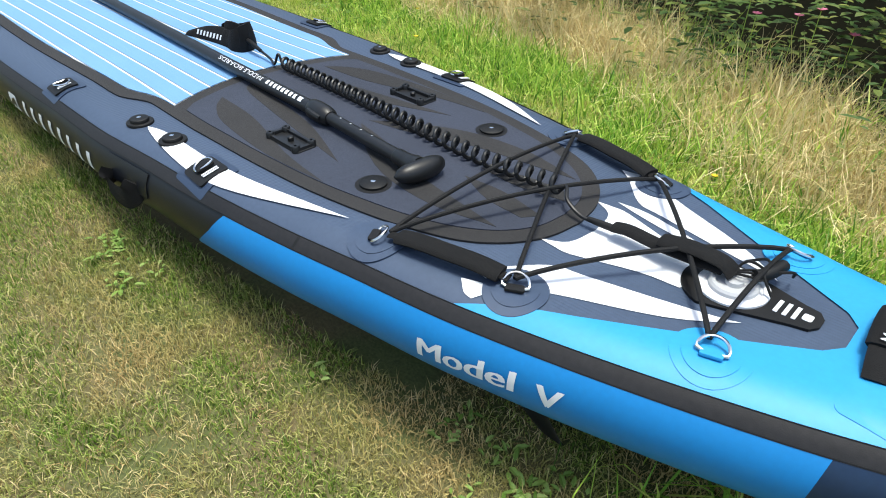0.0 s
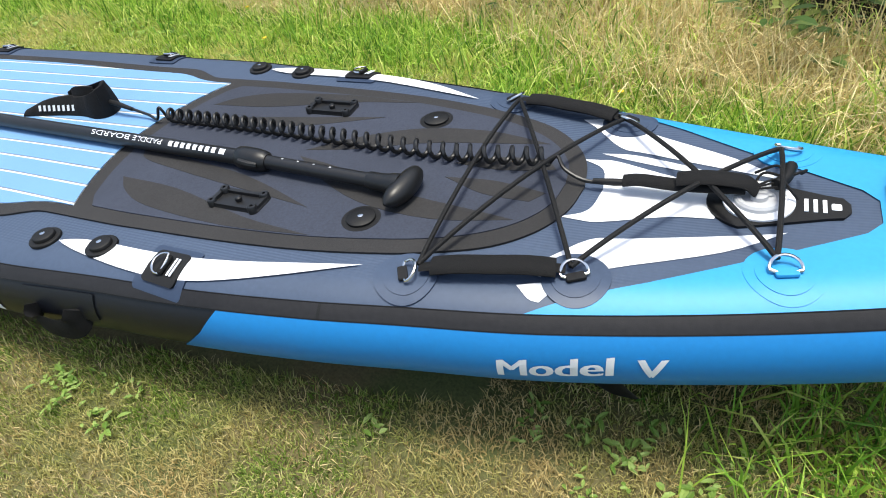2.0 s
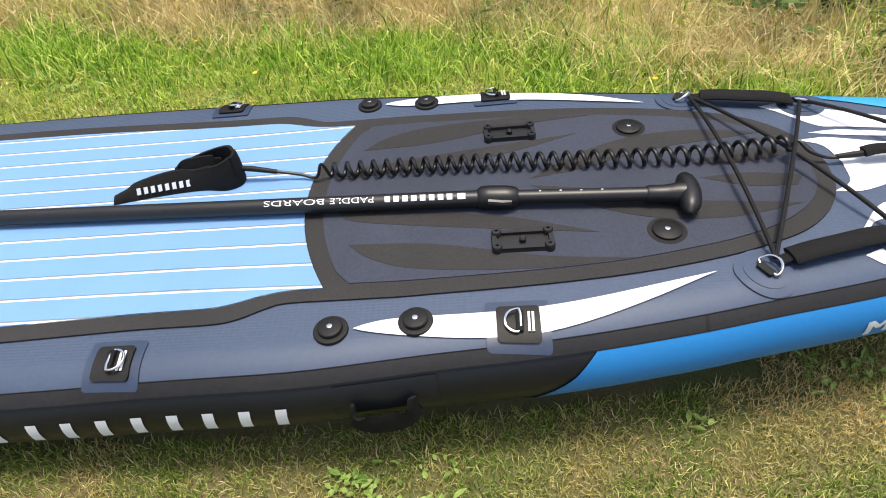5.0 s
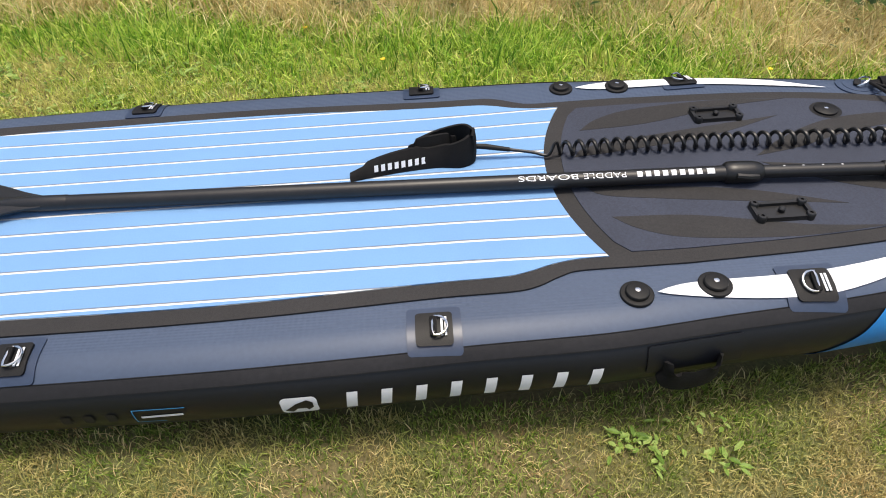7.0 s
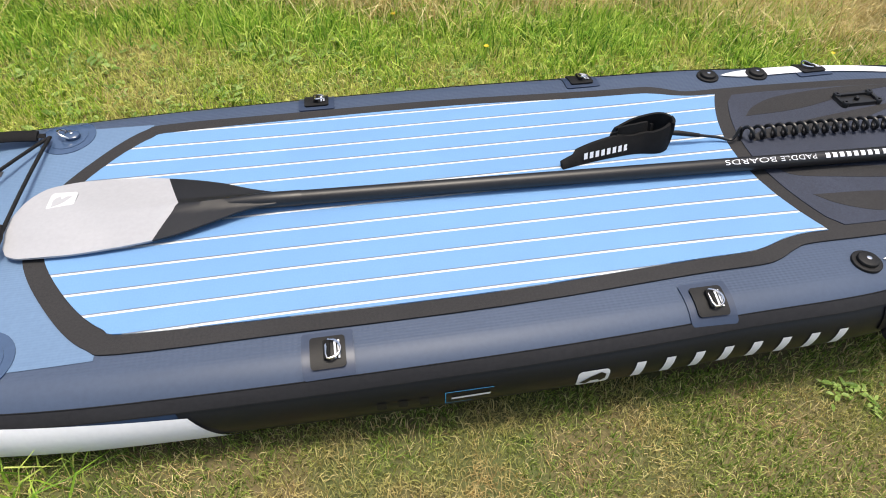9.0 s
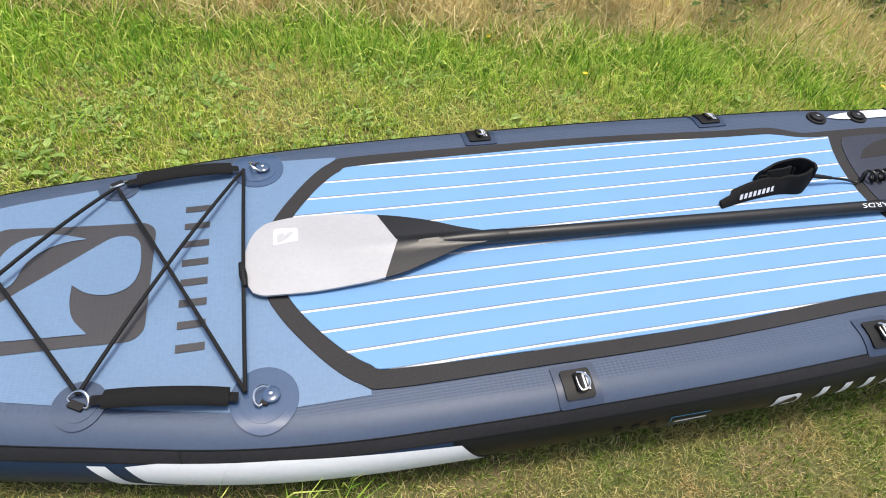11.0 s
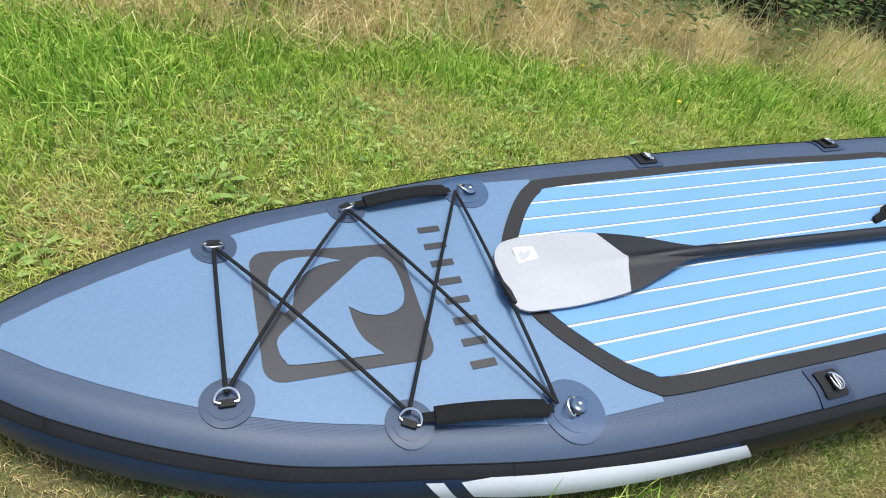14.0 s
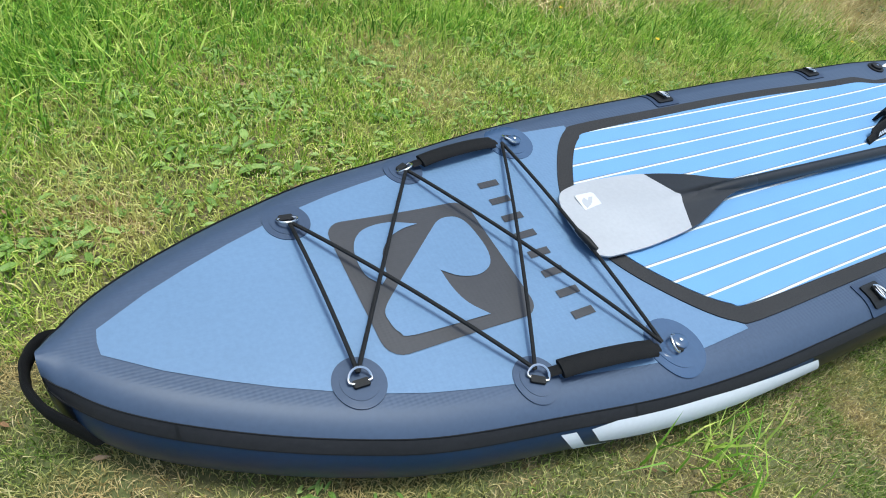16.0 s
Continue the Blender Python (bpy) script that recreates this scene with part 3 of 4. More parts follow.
def basis(x, y, h=0.0, turn=0.0):
    """A frame on the skin, z outwards, turned about it."""
    p = on_deck(x, y, h)
    dy = on_deck(x, y + 0.004 * (1 if y >= 0 else -1), h) - p if abs(y) + 0.004 < width(x) else p - on_deck(x, y - 0.004 * (1 if y >= 0 else -1), h)
    dx = on_deck(x + 0.004, y, h) - on_deck(x - 0.004, y, h)
    if y < 0:
        dy = -dy
    zx = dx.normalized()
    zz = zx.cross(dy.normalized()).normalized()
    zy = zz.cross(zx)
    m = Matrix((zx, zy, zz)).transposed().to_4x4()
    m.translation = p
    return m @ pose(0, 0, 0, 0, 0, turn)


def d_ring(m, size=0.0185, wire=0.0023):
    pts = [(size * math.cos(radians(a)), size * math.sin(radians(a)), 0) for a in range(-10, 191, 12)] + [(-size * 0.5, -size * 0.3, 0), (0, -size * 0.3, 0), (size * 0.5, -size * 0.3, 0)]
    return tube([m @ Vector(p) for p in pts], wire, 7, closed=True)


def ring_patch(x, y, turn, tilt, material, r=0.043, label="round welded patch with a steel D-ring"):
    def place(u, v, h):
        return on_deck(x + u, y + v, h)
    disc = [(r * math.cos(2 * math.pi * k / 36), r * math.sin(2 * math.pi * k / 36)) for k in range(36)]
    p = part("ring_patch", sheet(disc, place, 0.003, 0.01, skirt=0.0003), material, board, label)
    part("inner_disc", sheet([(u * 0.72, v * 0.72) for u, v in disc], place, 0.004, 0.01, skirt=0.0026), material, p)
    m = basis(x, y, 0.006, turn)
    part("strap_loop", slab(rounded(0.027, 0.014, 0.003), 0.004, m @ pose(0, -0.005, 0), 0.001), material if material is M_CYAN else M_RUBBER, p)
    part("d_ring", d_ring(m @ pose(0, 0.0, 0.004, tilt, 0, 0)), M_STEEL, p, "polished steel D-ring")


for s in (-1, 1):
    ring_patch(0.812, 0.241 * s, -60 if s < 0 else -120, 35, M_PATCH)
    ring_patch(1.034, 0.186 * s, 30 if s < 0 else 150, 35, M_PATCH)
    ring_patch(1.25, 0.128 * s, 15 if s < 0 else 165, 25, M_CYAN, 0.043, "round cyan patch with a steel D-ring")
    ring_patch(-1.944, 0.168 * s, 0 if s < 0 else 180, 25, M_PATCH)
    ring_patch(-1.66, 0.262 * s, -30 if s < 0 else 210, 35, M_PATCH)
    ring_patch(-1.357, 0.291 * s, 60 if s < 0 else 120, 35, M_CLEAR, 0.06, "large glossy round patch with a steel D-ring")
    part("grommet", lathe([(0.016, 0), (0.016, 0.005), (0.013, 0.007), (0.004, 0.007)], 20, basis(-1.345, 0.288 * s, 0.006)), M_CLEAR, board, "moulded grommet")
    part("grommet_pin", lathe([(0.004, 0), (0.004, 0.004), (0.002, 0.005)], 10, basis(-1.345, 0.288 * s, 0.012)), M_STEEL, board)

# square rail rings
for s in (-1, 1):
    for x, y in ((-0.79, 0.363), (-0.127, 0.361), (0.455, 0.312)):
        def place(u, v, h, x=x, y=y, s=s):
            return on_deck(x + u, (y + v) * s, h)
        p = part("square_patch", sheet(rounded(0.086, 0.076, 0.006), place, 0.003, 0.01, skirt=0.0005), M_SQUARE, board, "square rail patch with a folding steel ring")
        part("patch_plate", sheet(rounded(0.058, 0.052, 0.006), place, 0.007, 0.015, skirt=0.003), M_RUBBER, p, "black rubber plate")
        m = basis(x, y * s, 0.009, 0 if x > 0 else 180)
        part("strap_loop", slab(rounded(0.011, 0.034, 0.003), 0.004, m @ pose(0.001, 0, 0), 0.0015), M_WEB, p)
        for k in range(2):
            q = m @ pose(0, 0, -0.0015) if x > 0 else m @ pose(-0.033, 0, -0.0015)
            part("lettering_bar", slab([(0.013 + 0.006 * k, -0.016), (0.0165 + 0.006 * k, -0.016), (0.0165 + 0.006 * k, 0.016), (0.013 + 0.006 * k, 0.016)], 0.0012, q), M_WHITE, p)
        part("d_ring", d_ring(m @ pose(-0.003, 0, 0.0035, 0, -8, 90), 0.0178, 0.002), M_STEEL, p, "polished steel D-ring")
    for x, y in ((0.195, 0.312), (0.32, 0.304)):
        m = basis(x, y * s, 0.0)
        p = part("rail_mount", lathe([(0.027, 0), (0.027, 0.004), (0.0262, 0.005), (0.0255, 0.0052), (0.019, 0.0052), (0.019, 0.0105), (0.0182, 0.0115), (0.017, 0.012), (0.001, 0.012)], 28, m), M_RUBBER, board, "round black threaded mount")
        part("insert", lathe([(0.0045, 0.0115), (0.0045, 0.0135), (0.002, 0.014)], 10, m), M_STEEL, p)
    m = basis(0.703, 0.146 * s, 0.005)
    p = part("deck_mount", lathe([(0.032, 0), (0.032, 0.0012), (0.024, 0.0012), (0.024, 0.005), (0.023, 0.0058), (0.001, 0.0058)], 30, m), M_RUBBER, board, "round black deck mount")
    part("insert", lathe([(0.0045, 0.0055), (0.0045, 0.0072), (0.002, 0.0078)], 10, m), M_STEEL, p)
    # accessory plate, an open frame with four bosses
    m = basis(0.473, 0.153 * s, 0.005)
    p = part("accessory_plate", slab(rounded(0.104, 0.046, 0.006), 0.004, m, 0.001), M_PLASTIC, board, "black plastic accessory plate")
    for u, v, a, b in ((0, 0.019, 0.08, 0.007), (0, -0.019, 0.08, 0.007), (0.047, 0, 0.008, 0.038), (-0.047, 0, 0.008, 0.038)):
        part("plate_rim", slab(rounded(a, b, 0.003), 0.010, m @ pose(u, v, 0), 0.0015), M_PLASTIC, p)
    for u, v in ((0.043, 0.018), (-0.043, 0.018), (0.043, -0.018), (-0.043, -0.018)):
        part("boss", lathe([(0.0085, 0), (0.0085, 0.012), (0.007, 0.014), (0.003, 0.014), (0.003, 0.011), (0.001, 0.011)], 16, m @ pose(u, v, 0)), M_PLASTIC, p)
    part("boss", lathe([(0.006, 0), (0.006, 0.011), (0.004, 0.013), (0.001, 0.013)], 14, m), M_PLASTIC, p)


# padded grab handles
for s in (-1, 1):
    for a, b in (((0.828, 0.232), (1.022, 0.184)), ((-1.64, 0.263), (-1.4, 0.287))):
        p, q = on_deck(a[0], a[1] * s, 0.013), on_deck(b[0], b[1] * s, 0.013)
        mid = (p + q) / 2
        mid.z = max(p.z, q.z) + 0.006
        path = smooth_path([p, p.lerp(mid, 0.5) + Vector((0, 0, 0.003)), mid, q.lerp(mid, 0.5) + Vector((0, 0, 0.003)), q], 8)
        h = part("grab_handle", tube(path, 0.01, 6, flat=(0.009, 0.002)), M_WEB, board, "black webbing grab handle with padded sleeve")
        n = len(path)
        bm = tube(path[3:n - 2], [0.0] * n, 12, flat=(0.018, 0.0075))
        part("sleeve", bm, M_WEB, h, "thick neoprene sleeve")

# shock cords
NR = {"a": (-1.944, 0.158), "b": (-1.66, 0.25), "c": (-1.388, 0.28)}
TR = {"a": (0.825, 0.228), "b": (1.028, 0.18), "c": (1.24, 0.117)}


def cord(p, q, sp, sq, lift=0.02, name="shock_cord"):
    a, b = on_deck(p[0], p[1] * sp, 0.014), on_deck(q[0], q[1] * sq, 0.014)
    pts = []
    for i in range(15):
        t = i / 14
        c = a.lerp(b, t)
        c.z = max(c.z, top(c.x) + 0.006) + lift * math.sin(math.pi * t) ** 0.8
        pts.append(c)
    return part(name, tube(pts, 0.0037, 8), M_CORD, board, "black woven shock cord")


for R, lift in ((NR, 0.013), (TR, 0.02)):
    cord(R["a"], R["a"], -1, 1, lift)
    cord(R["a"], R["b"], -1, 1, lift + 0.004)
    cord(R["a"], R["b"], 1, -1, lift)
    cord(R["b"], R["c"], -1, 1, lift + 0.003)
    cord(R["b"], R["c"], 1, -1, lift)
    cord(R["c"], R["c"], -1, 1, lift)
m = on_deck(-1.388, -0.04, 0.03)
part("cord_knot", tube([m + Vector((-0.004, 0.03, 0)), m, m + Vector((0.004, -0.03, 0))], [0.005, 0.008, 0.005], 10), M_RUBBER, board, "black cord connector")

# inflation valve
vx = 1.218
tear = [(vx - 0.058 * math.cos(radians(a)), 0.058 * math.sin(radians(a))) for a in range(70, -71, -10)] + [(vx + 0.075, -0.024), (vx + 0.094, -0.02), (vx + 0.102, -0.008), (vx + 0.102, 0.008), (vx + 0.094, 0.02), (vx + 0.075, 0.024)]
val = part("inflation_valve", sheet(tear, on_deck, 0.0045, 0.04, skirt=0.0005), M_RUBBER, board, "inflation valve in a black teardrop plate")
m = basis(vx, 0, 0.005)
part("valve_ring", lathe([(0.046, 0), (0.046, 0.003), (0.044, 0.0045), (0.037, 0.0045), (0.036, 0.003), (0.001, 0.003)], 36, m), M_WHITE, val, "white printed ring")
part("valve_cap", lathe([(0.032, 0.003), (0.032, 0.008), (0.029, 0.011), (0.024, 0.011), (0.022, 0.007), (0.012, 0.007), (0.011, 0.013), (0.001, 0.013)], 30, m), M_SILVER, val, "grey valve cap")
for k in range(3):
    part("lettering_bar", slab([(0.056 + 0.011 * k, -0.014), (0.061 + 0.011 * k, -0.014), (0.061 + 0.011 * k, 0.014), (0.056 + 0.011 * k, 0.014)], 0.001, m), M_WHITE, val)
part("lettering_bar", slab(rounded(0.012, 0.014, 0.003), 0.001, m @ pose(0.094, 0, 0)), M_WHITE, val)
# knotted cord ends beside the valve
k0 = on_deck(1.245, 0.03, 0.026)
kn = part("cord_knot", tube(smooth_path([k0 + Vector((-0.012, -0.02, 0)), k0, k0 + Vector((0.006, 0.03, 0))], 4), 0.0085, 9), M_RUBBER, board, "black cord lock")
for k in range(4):
    a = 40 + 75 * k
    part("cord_loop", tube(smooth_path([k0, k0 + Vector((0.03 * math.cos(radians(a)), 0.02 * math.sin(radians(a)), 0.006)), k0 + Vector((0.05 * math.cos(radians(a + 25)), 0.034 * math.sin(radians(a + 25)), -0.012))], 6), 0.002, 6), M_CORD, kn)

# tail handle, nose handle, side strap
pts = smooth_path([on_deck(1.392, -0.06, 0.004), on_deck(1.385, -0.03, 0.018), on_deck(1.38, 0.02, 0.022), on_deck(1.38, 0.06, 0.018), on_deck(1.385, 0.09, 0.004)], 6)
h = part("tail_handle", tube(pts, 0.01, 8, flat=(0.016, 0.003)), M_WEB, board, "black padded webbing tail handle")
part("sleeve", tube(pts[7:-7], 0.01, 10, flat=(0.02, 0.007)), M_WEB, h)
part("lettering", words("Model V", 0.02, lambda u, v, h: on_deck(1.389 - v, -0.022 + u, 0.0295 + h), 0.0005), M_WHITE, h)
for y in (-0.085, 0.11):
    part("handle_patch", sheet([(1.405 + u, y + v) for u, v in rounded(0.07, 0.07, 0.008)], on_deck, 0.003, 0.03, skirt=0.0005), M_CYAN, board, "square cyan patch")
nz = top(NOSE) - 0.045
pts = smooth_path([on_side(NOSE + 0.045, -0.03, 0.001, -1), Vector((NOSE + 0.0, -0.062, nz - 0.012)), Vector((NOSE - 0.02, -0.025, nz)), Vector((NOSE - 0.023, 0.0, nz)), Vector((NOSE - 0.02, 0.025, nz)), Vector((NOSE + 0.0, 0.062, nz - 0.012)), on_side(NOSE + 0.045, -0.03, 0.001, 1)], 6)
part("nose_handle", tube(pts, 0.01, 8, flat=(0.006, 0.018)), M_WEB, board, "black padded grab loop at the nose")
pts = smooth_path([on_side(0.225, 0.018, 0.002), on_side(0.232, -0.004, 0.016), on_side(0.268, -0.016, 0.02), on_side(0.304, -0.008, 0.016), on_side(0.316, 0.016, 0.002)], 6)
part("side_strap", tube(pts, 0.01, 8, flat=(0.003, 0.024)), M_WEB, board, "black webbing carrying loop on the sidewall")
part("strap_patch", sheet([(0.272 + u, 0.022 + v) for u, v in rounded(0.15, 0.05, 0.004)], on_side, 0.003, 0.02, 0.015, skirt=0.0005), M_BLACK, board, "black strap patch")

# fins under the tail
def fin(x, y, depth, chord):
    bm = bmesh.new()
    rows = []
    for i in range(9):
        t = i / 8
        c = chord * (1 - 0.55 * t ** 1.5)
        z = top(x) - 2 * RAIL - depth * t
        x0 = x + 0.09 * t * t
        rows.append([bm.verts.new((x0 + c * (0.5 - 0.5 * math.cos(2 * math.pi * k / 14)) - c / 2, y + 0.006 * (1 - 0.5 * t) * math.sin(2 * math.pi * k / 14), z)) for k in range(14)])
    for a, b in zip(rows, rows[1:]):
        for k in range(14):
            bm.faces.new((a[k], a[(k + 1) % 14], b[(k + 1) % 14], b[k]))
    bm.faces.new(rows[0])
    bm.faces.new(rows[-1][::-1])
    bmesh.ops.recalc_face_normals(bm, faces=bm.faces)
    part("fin", bm, M_PLASTIC, board, "black plastic fin under the tail")


fin(1.03, -0.165, 0.12, 0.11)
fin(1.03, 0.165, 0.12, 0.11)
fin(1.3, 0.0, 0.17, 0.16)

# ---- the paddle ----
paddle = thing("paddle", "black carbon paddle with a white blade lying along the board", "paddle", at=(-0.2, -0.03, 0.22))
A, B = Vector((-0.902, -0.007, 0.2245)), Vector((0.442, -0.062, 0.2245))
C = Vector((0.71, -0.083, 0.2265))
part("shaft", tube([A.lerp(B, i / 12) for i in range(13)], 0.0148, 20), M_CARBON, paddle, "matt black carbon shaft")
part("extension", tube([B.lerp(C, i / 6) for i in range(7)], 0.0125, 18), M_CARBON, paddle, "slimmer adjustable upper shaft")
d = (C - B).normalized()
b0 = B - d * 0.02
clamp = part("clamp", tube([b0 + d * t for t in (-0.03, -0.024, -0.01, 0.02, 0.036, 0.042)], [0.0155, 0.0205, 0.0215, 0.021, 0.0185, 0.014], 20), M_PLASTIC, paddle, "black clamp collar")
part("clamp_lever", tube([b0 + Vector((-0.012, -0.018, 0.006)), b0 + Vector((0.012, -0.021, 0.004)), b0 + Vector((0.028, -0.019, 0.002))], 0.006, 8), M_PLASTIC, clamp)
for k in range(4):
    q = B.lerp(C, 0.22 + 0.13 * k) + Vector((0, 0, 0.0122))
    part("length_mark", slab(rounded(0.004, 0.003, 0.001), 0.0008, Matrix.Translation(q)), M_SILVER, paddle)
# grip
bm = tube([C + d * t for t in (-0.03, -0.026, -0.005, 0.008, 0.02, 0.032)], [0.0135, 0.0152, 0.0152, 0.0165, 0.0195, 0.02], 18)
gp = C + d * 0.034
ax = Vector((0.12, 1, 0)).normalized()
grip = []
for i in range(13):
    t = -1 + 2 * i / 12
    grip.append((gp + ax * (0.052 * t) + d * (0.006 * (1 - t * t)), 0.0195 * math.sqrt(max(0.02, 1 - abs(t) ** 2.6))))
tube([g[0] for g in grip], [g[1] for g in grip], 16, bm=bm)
part("grip", bm, M_PLASTIC, paddle, "black T-shaped palm grip")
# blade
ax = (A - B).normalized()
side_v = Vector((-ax.y, ax.x, 0))


def blade_z(s, w):
    return 0.2225 - 0.012 * s + 0.004 * math.cos(w * 25) + 0.011 * max(0, 1 - abs(w) / 0.016) * max(0, 1 - s / 0.36)


def blade(s0, s1, material, name, label, notch):
    SB = (0.0, 0.05, 0.12, 0.2, 0.29, 0.38, 0.45, 0.482, 0.496)
    WL = (0.016, 0.024, 0.05, 0.078, 0.093, 0.1, 0.099, 0.086, 0.03)
    WR = (0.016, 0.034, 0.066, 0.09, 0.105, 0.108, 0.096, 0.062, 0.004)
    bm = bmesh.new()
    up, dn = [], []
    n, k = 30, 16
    for i in range(n + 1):
        ru, rd = [], []
        for j in range(k + 1):
            f = j / k
            lo = s0 + (notch * (1 - abs(2 * f - 1)) if notch and s0 > 0 else 0)
            hi = s1 + (notch * (1 - abs(2 * f - 1)) if notch and s0 == 0 else 0)
            s = lo + (hi - lo) * i / n
            wl, wr = pchip(s, SB, WL), pchip(s, SB, WR)
            w = -wl + (wl + wr) * f
            p = A + ax * (s + 0.005) - side_v * w
            z = blade_z(s, w)
            ru.append(bm.verts.new((p.x, p.y, z + 0.003)))
            rd.append(bm.verts.new((p.x, p.y, z - 0.001)))
        up.append(ru)
        dn.append(rd)
    for i in range(n):
        for j in range(k):
            bm.faces.new((up[i][j], up[i + 1][j], up[i + 1][j + 1], up[i][j + 1]))
            bm.faces.new((dn[i][j], dn[i][j + 1], dn[i + 1][j + 1], dn[i + 1][j]))
        for j in (0, k):
            bm.faces.new((up[i][j], up[i + 1][j], dn[i + 1][j], dn[i][j]))
    for i in (0, n):
        for j in range(k):
            bm.faces.new((up[i][j], up[i][j + 1], dn[i][j + 1], dn[i][j]))
    bmesh.ops.recalc_face_normals(bm, faces=bm.faces)
    return part(name, bm, material, paddle, label)


blade(0.0, 0.222, M_CARBON, "blade_root", "black carbon blade root", -0.035)
bl = blade(0.222, 0.496, M_BLADE, "blade", "white blade", -0.035)
part("ferrule", tube([A - ax * 0.045, A - ax * 0.04, A + ax * 0.03, A + ax * 0.09, A + ax * 0.15], [0.0146, 0.0158, 0.0158, 0.012, 0.004], 16), M_CARBON, paddle)
em = Matrix((ax, side_v, Vector((0, 0, 1)))).transposed().to_4x4()
em.translation = A + ax * 0.42 - side_v * 0.045
em.translation.z = blade_z(0.37, 0.05) + 0.0034
part("emblem", slab(rounded(0.05, 0.05, 0.008), 0.0008, em), M_PALE, bl)
part("emblem_field", slab(bend([(-0.016, -0.012), (-0.002, 0.006), (0.016, 0.016), (0.017, -0.004), (0.006, -0.014), (0.002, -0.004), (-0.006, -0.012)]), 0.0012, em), M_BLADE, bl)
# shaft lettering, upside down as seen from the lawn
def on_shaft(u, v, h):
    c = B + (A - B).normalized() * (u + 0.02)
    a = radians(70) + v / 0.0148
    return c + Vector((0, -math.sin(a - radians(70) + radians(8)) * (0.0148 + h), math.cos(a - radians(70) + radians(8)) * (0.0148 + h)))


def shaft_bar(u0, u1, v0=0.0, v1=0.011, n=5):
    """A small printed bar that follows the round of the shaft."""
    bm = bmesh.new()
    g = [[bm.verts.new(on_shaft(q, v0 + (v1 - v0) * j / n, 0.0006)) for q in (u0, u1)] for j in range(n + 1)]
    for r0, r1 in zip(g, g[1:]):
        bm.faces.new((r0[0], r0[1], r1[1], r1[0]))
    part("lettering_bar", bm, M_WHITE, paddle)


shaft_bar(0.0510, 0.0650)
for k in range(8):
    shaft_bar(0.0740 + 0.0158 * k, 0.0838 + 0.0158 * k)
part("lettering", words("PADDLE", 0.0155, lambda u, v, h: on_shaft(0.2130 + u, v, h), 0.0006, 1.436), M_WHITE, paddle, "white lettering on the shaft")
part("lettering", words("BOARDS", 0.0155, lambda u, v, h: on_shaft(0.3020 + u, v, h), 0.0006, 1.927), M_WHITE, paddle)

# ---- the coiled leash ----
leash = thing("leash", "black coiled leash with an ankle cuff lying on the deck pad", "leash", at=(0.5, 0.04, 0.21))
pts = []
TURNS, N = 34, 34 * 14
for i in range(N + 1):
    t = i / N
    a = 2 * math.pi * TURNS * t
    x = 0.108 + 0.845 * t + 0.004 * math.sin(9 * t)
    pts.append(Vector((x, 0.057 - 0.031 * t + 0.004 * math.sin(6 * t) + 0.0128 * math.sin(a), 0.2062 + 0.0166 - 0.0128 * math.cos(a) + (0.012 * max(0, (t - 0.8) / 0.2)))))
part("coil", tube(pts, 0.004, 8), M_PLASTIC, leash, "glossy black coiled cord")
a0, a1 = pts[0], pts[-1]
part("cord_end", tube(smooth_path([(-0.055, 0.066, 0.235), (-0.01, 0.063, 0.228), (0.05, 0.058, 0.218), (0.082, 0.05, 0.214), (0.096, 0.056, 0.24), a0], 6), 0.0032, 8), M_PLASTIC, leash)
part("swivel", tube([(-0.065, 0.067, 0.236), (-0.045, 0.065, 0.235), (0.005, 0.061, 0.226)], [0.0055, 0.006, 0.0045], 10), M_RUBBER, leash)
part("cord_end", tube(smooth_path([a1, a1 + Vector((0.014, 0.0, 0.016)), (0.985, 0.008, 0.226), (1.02, 0.0, 0.215), (1.06, 0.0, 0.218)], 6), 0.0032, 8), M_PLASTIC, leash)
part("swivel", tube([(1.03, 0.0, 0.216), (1.06, 0.0, 0.218), (1.088, 0.001, 0.22)], [0.0045, 0.006, 0.0055], 10), M_RUBBER, leash)
bm = tube(smooth_path([(1.075, 0.001, 0.222), (1.1, 0.002, 0.226), (1.155, 0.0, 0.226), (1.24, 0.004, 0.23)], 5), 0.01, 10, flat=(0.0135, 0.0065))
part("rail_saver", bm, M_WEB, leash, "black hook-and-loop rail strap")
bm = tube(smooth_path([(1.15, 0.0, 0.236), (1.185, 0.001, 0.243), (1.235, 0.005, 0.24), (1.254, 0.005, 0.228)], 5), 0.01, 10, flat=(0.0165, 0.006))
part("strap_flap", bm, M_WEB, leash)
for y in (-0.006, 0.004, 0.012):
    part("string", tube(smooth_path([(1.245, 0.005, 0.228), (1.27, 0.008 + y, 0.236), (1.292, 0.028 + y, 0.228)], 6), 0.0017, 6), M_CORD, leash)
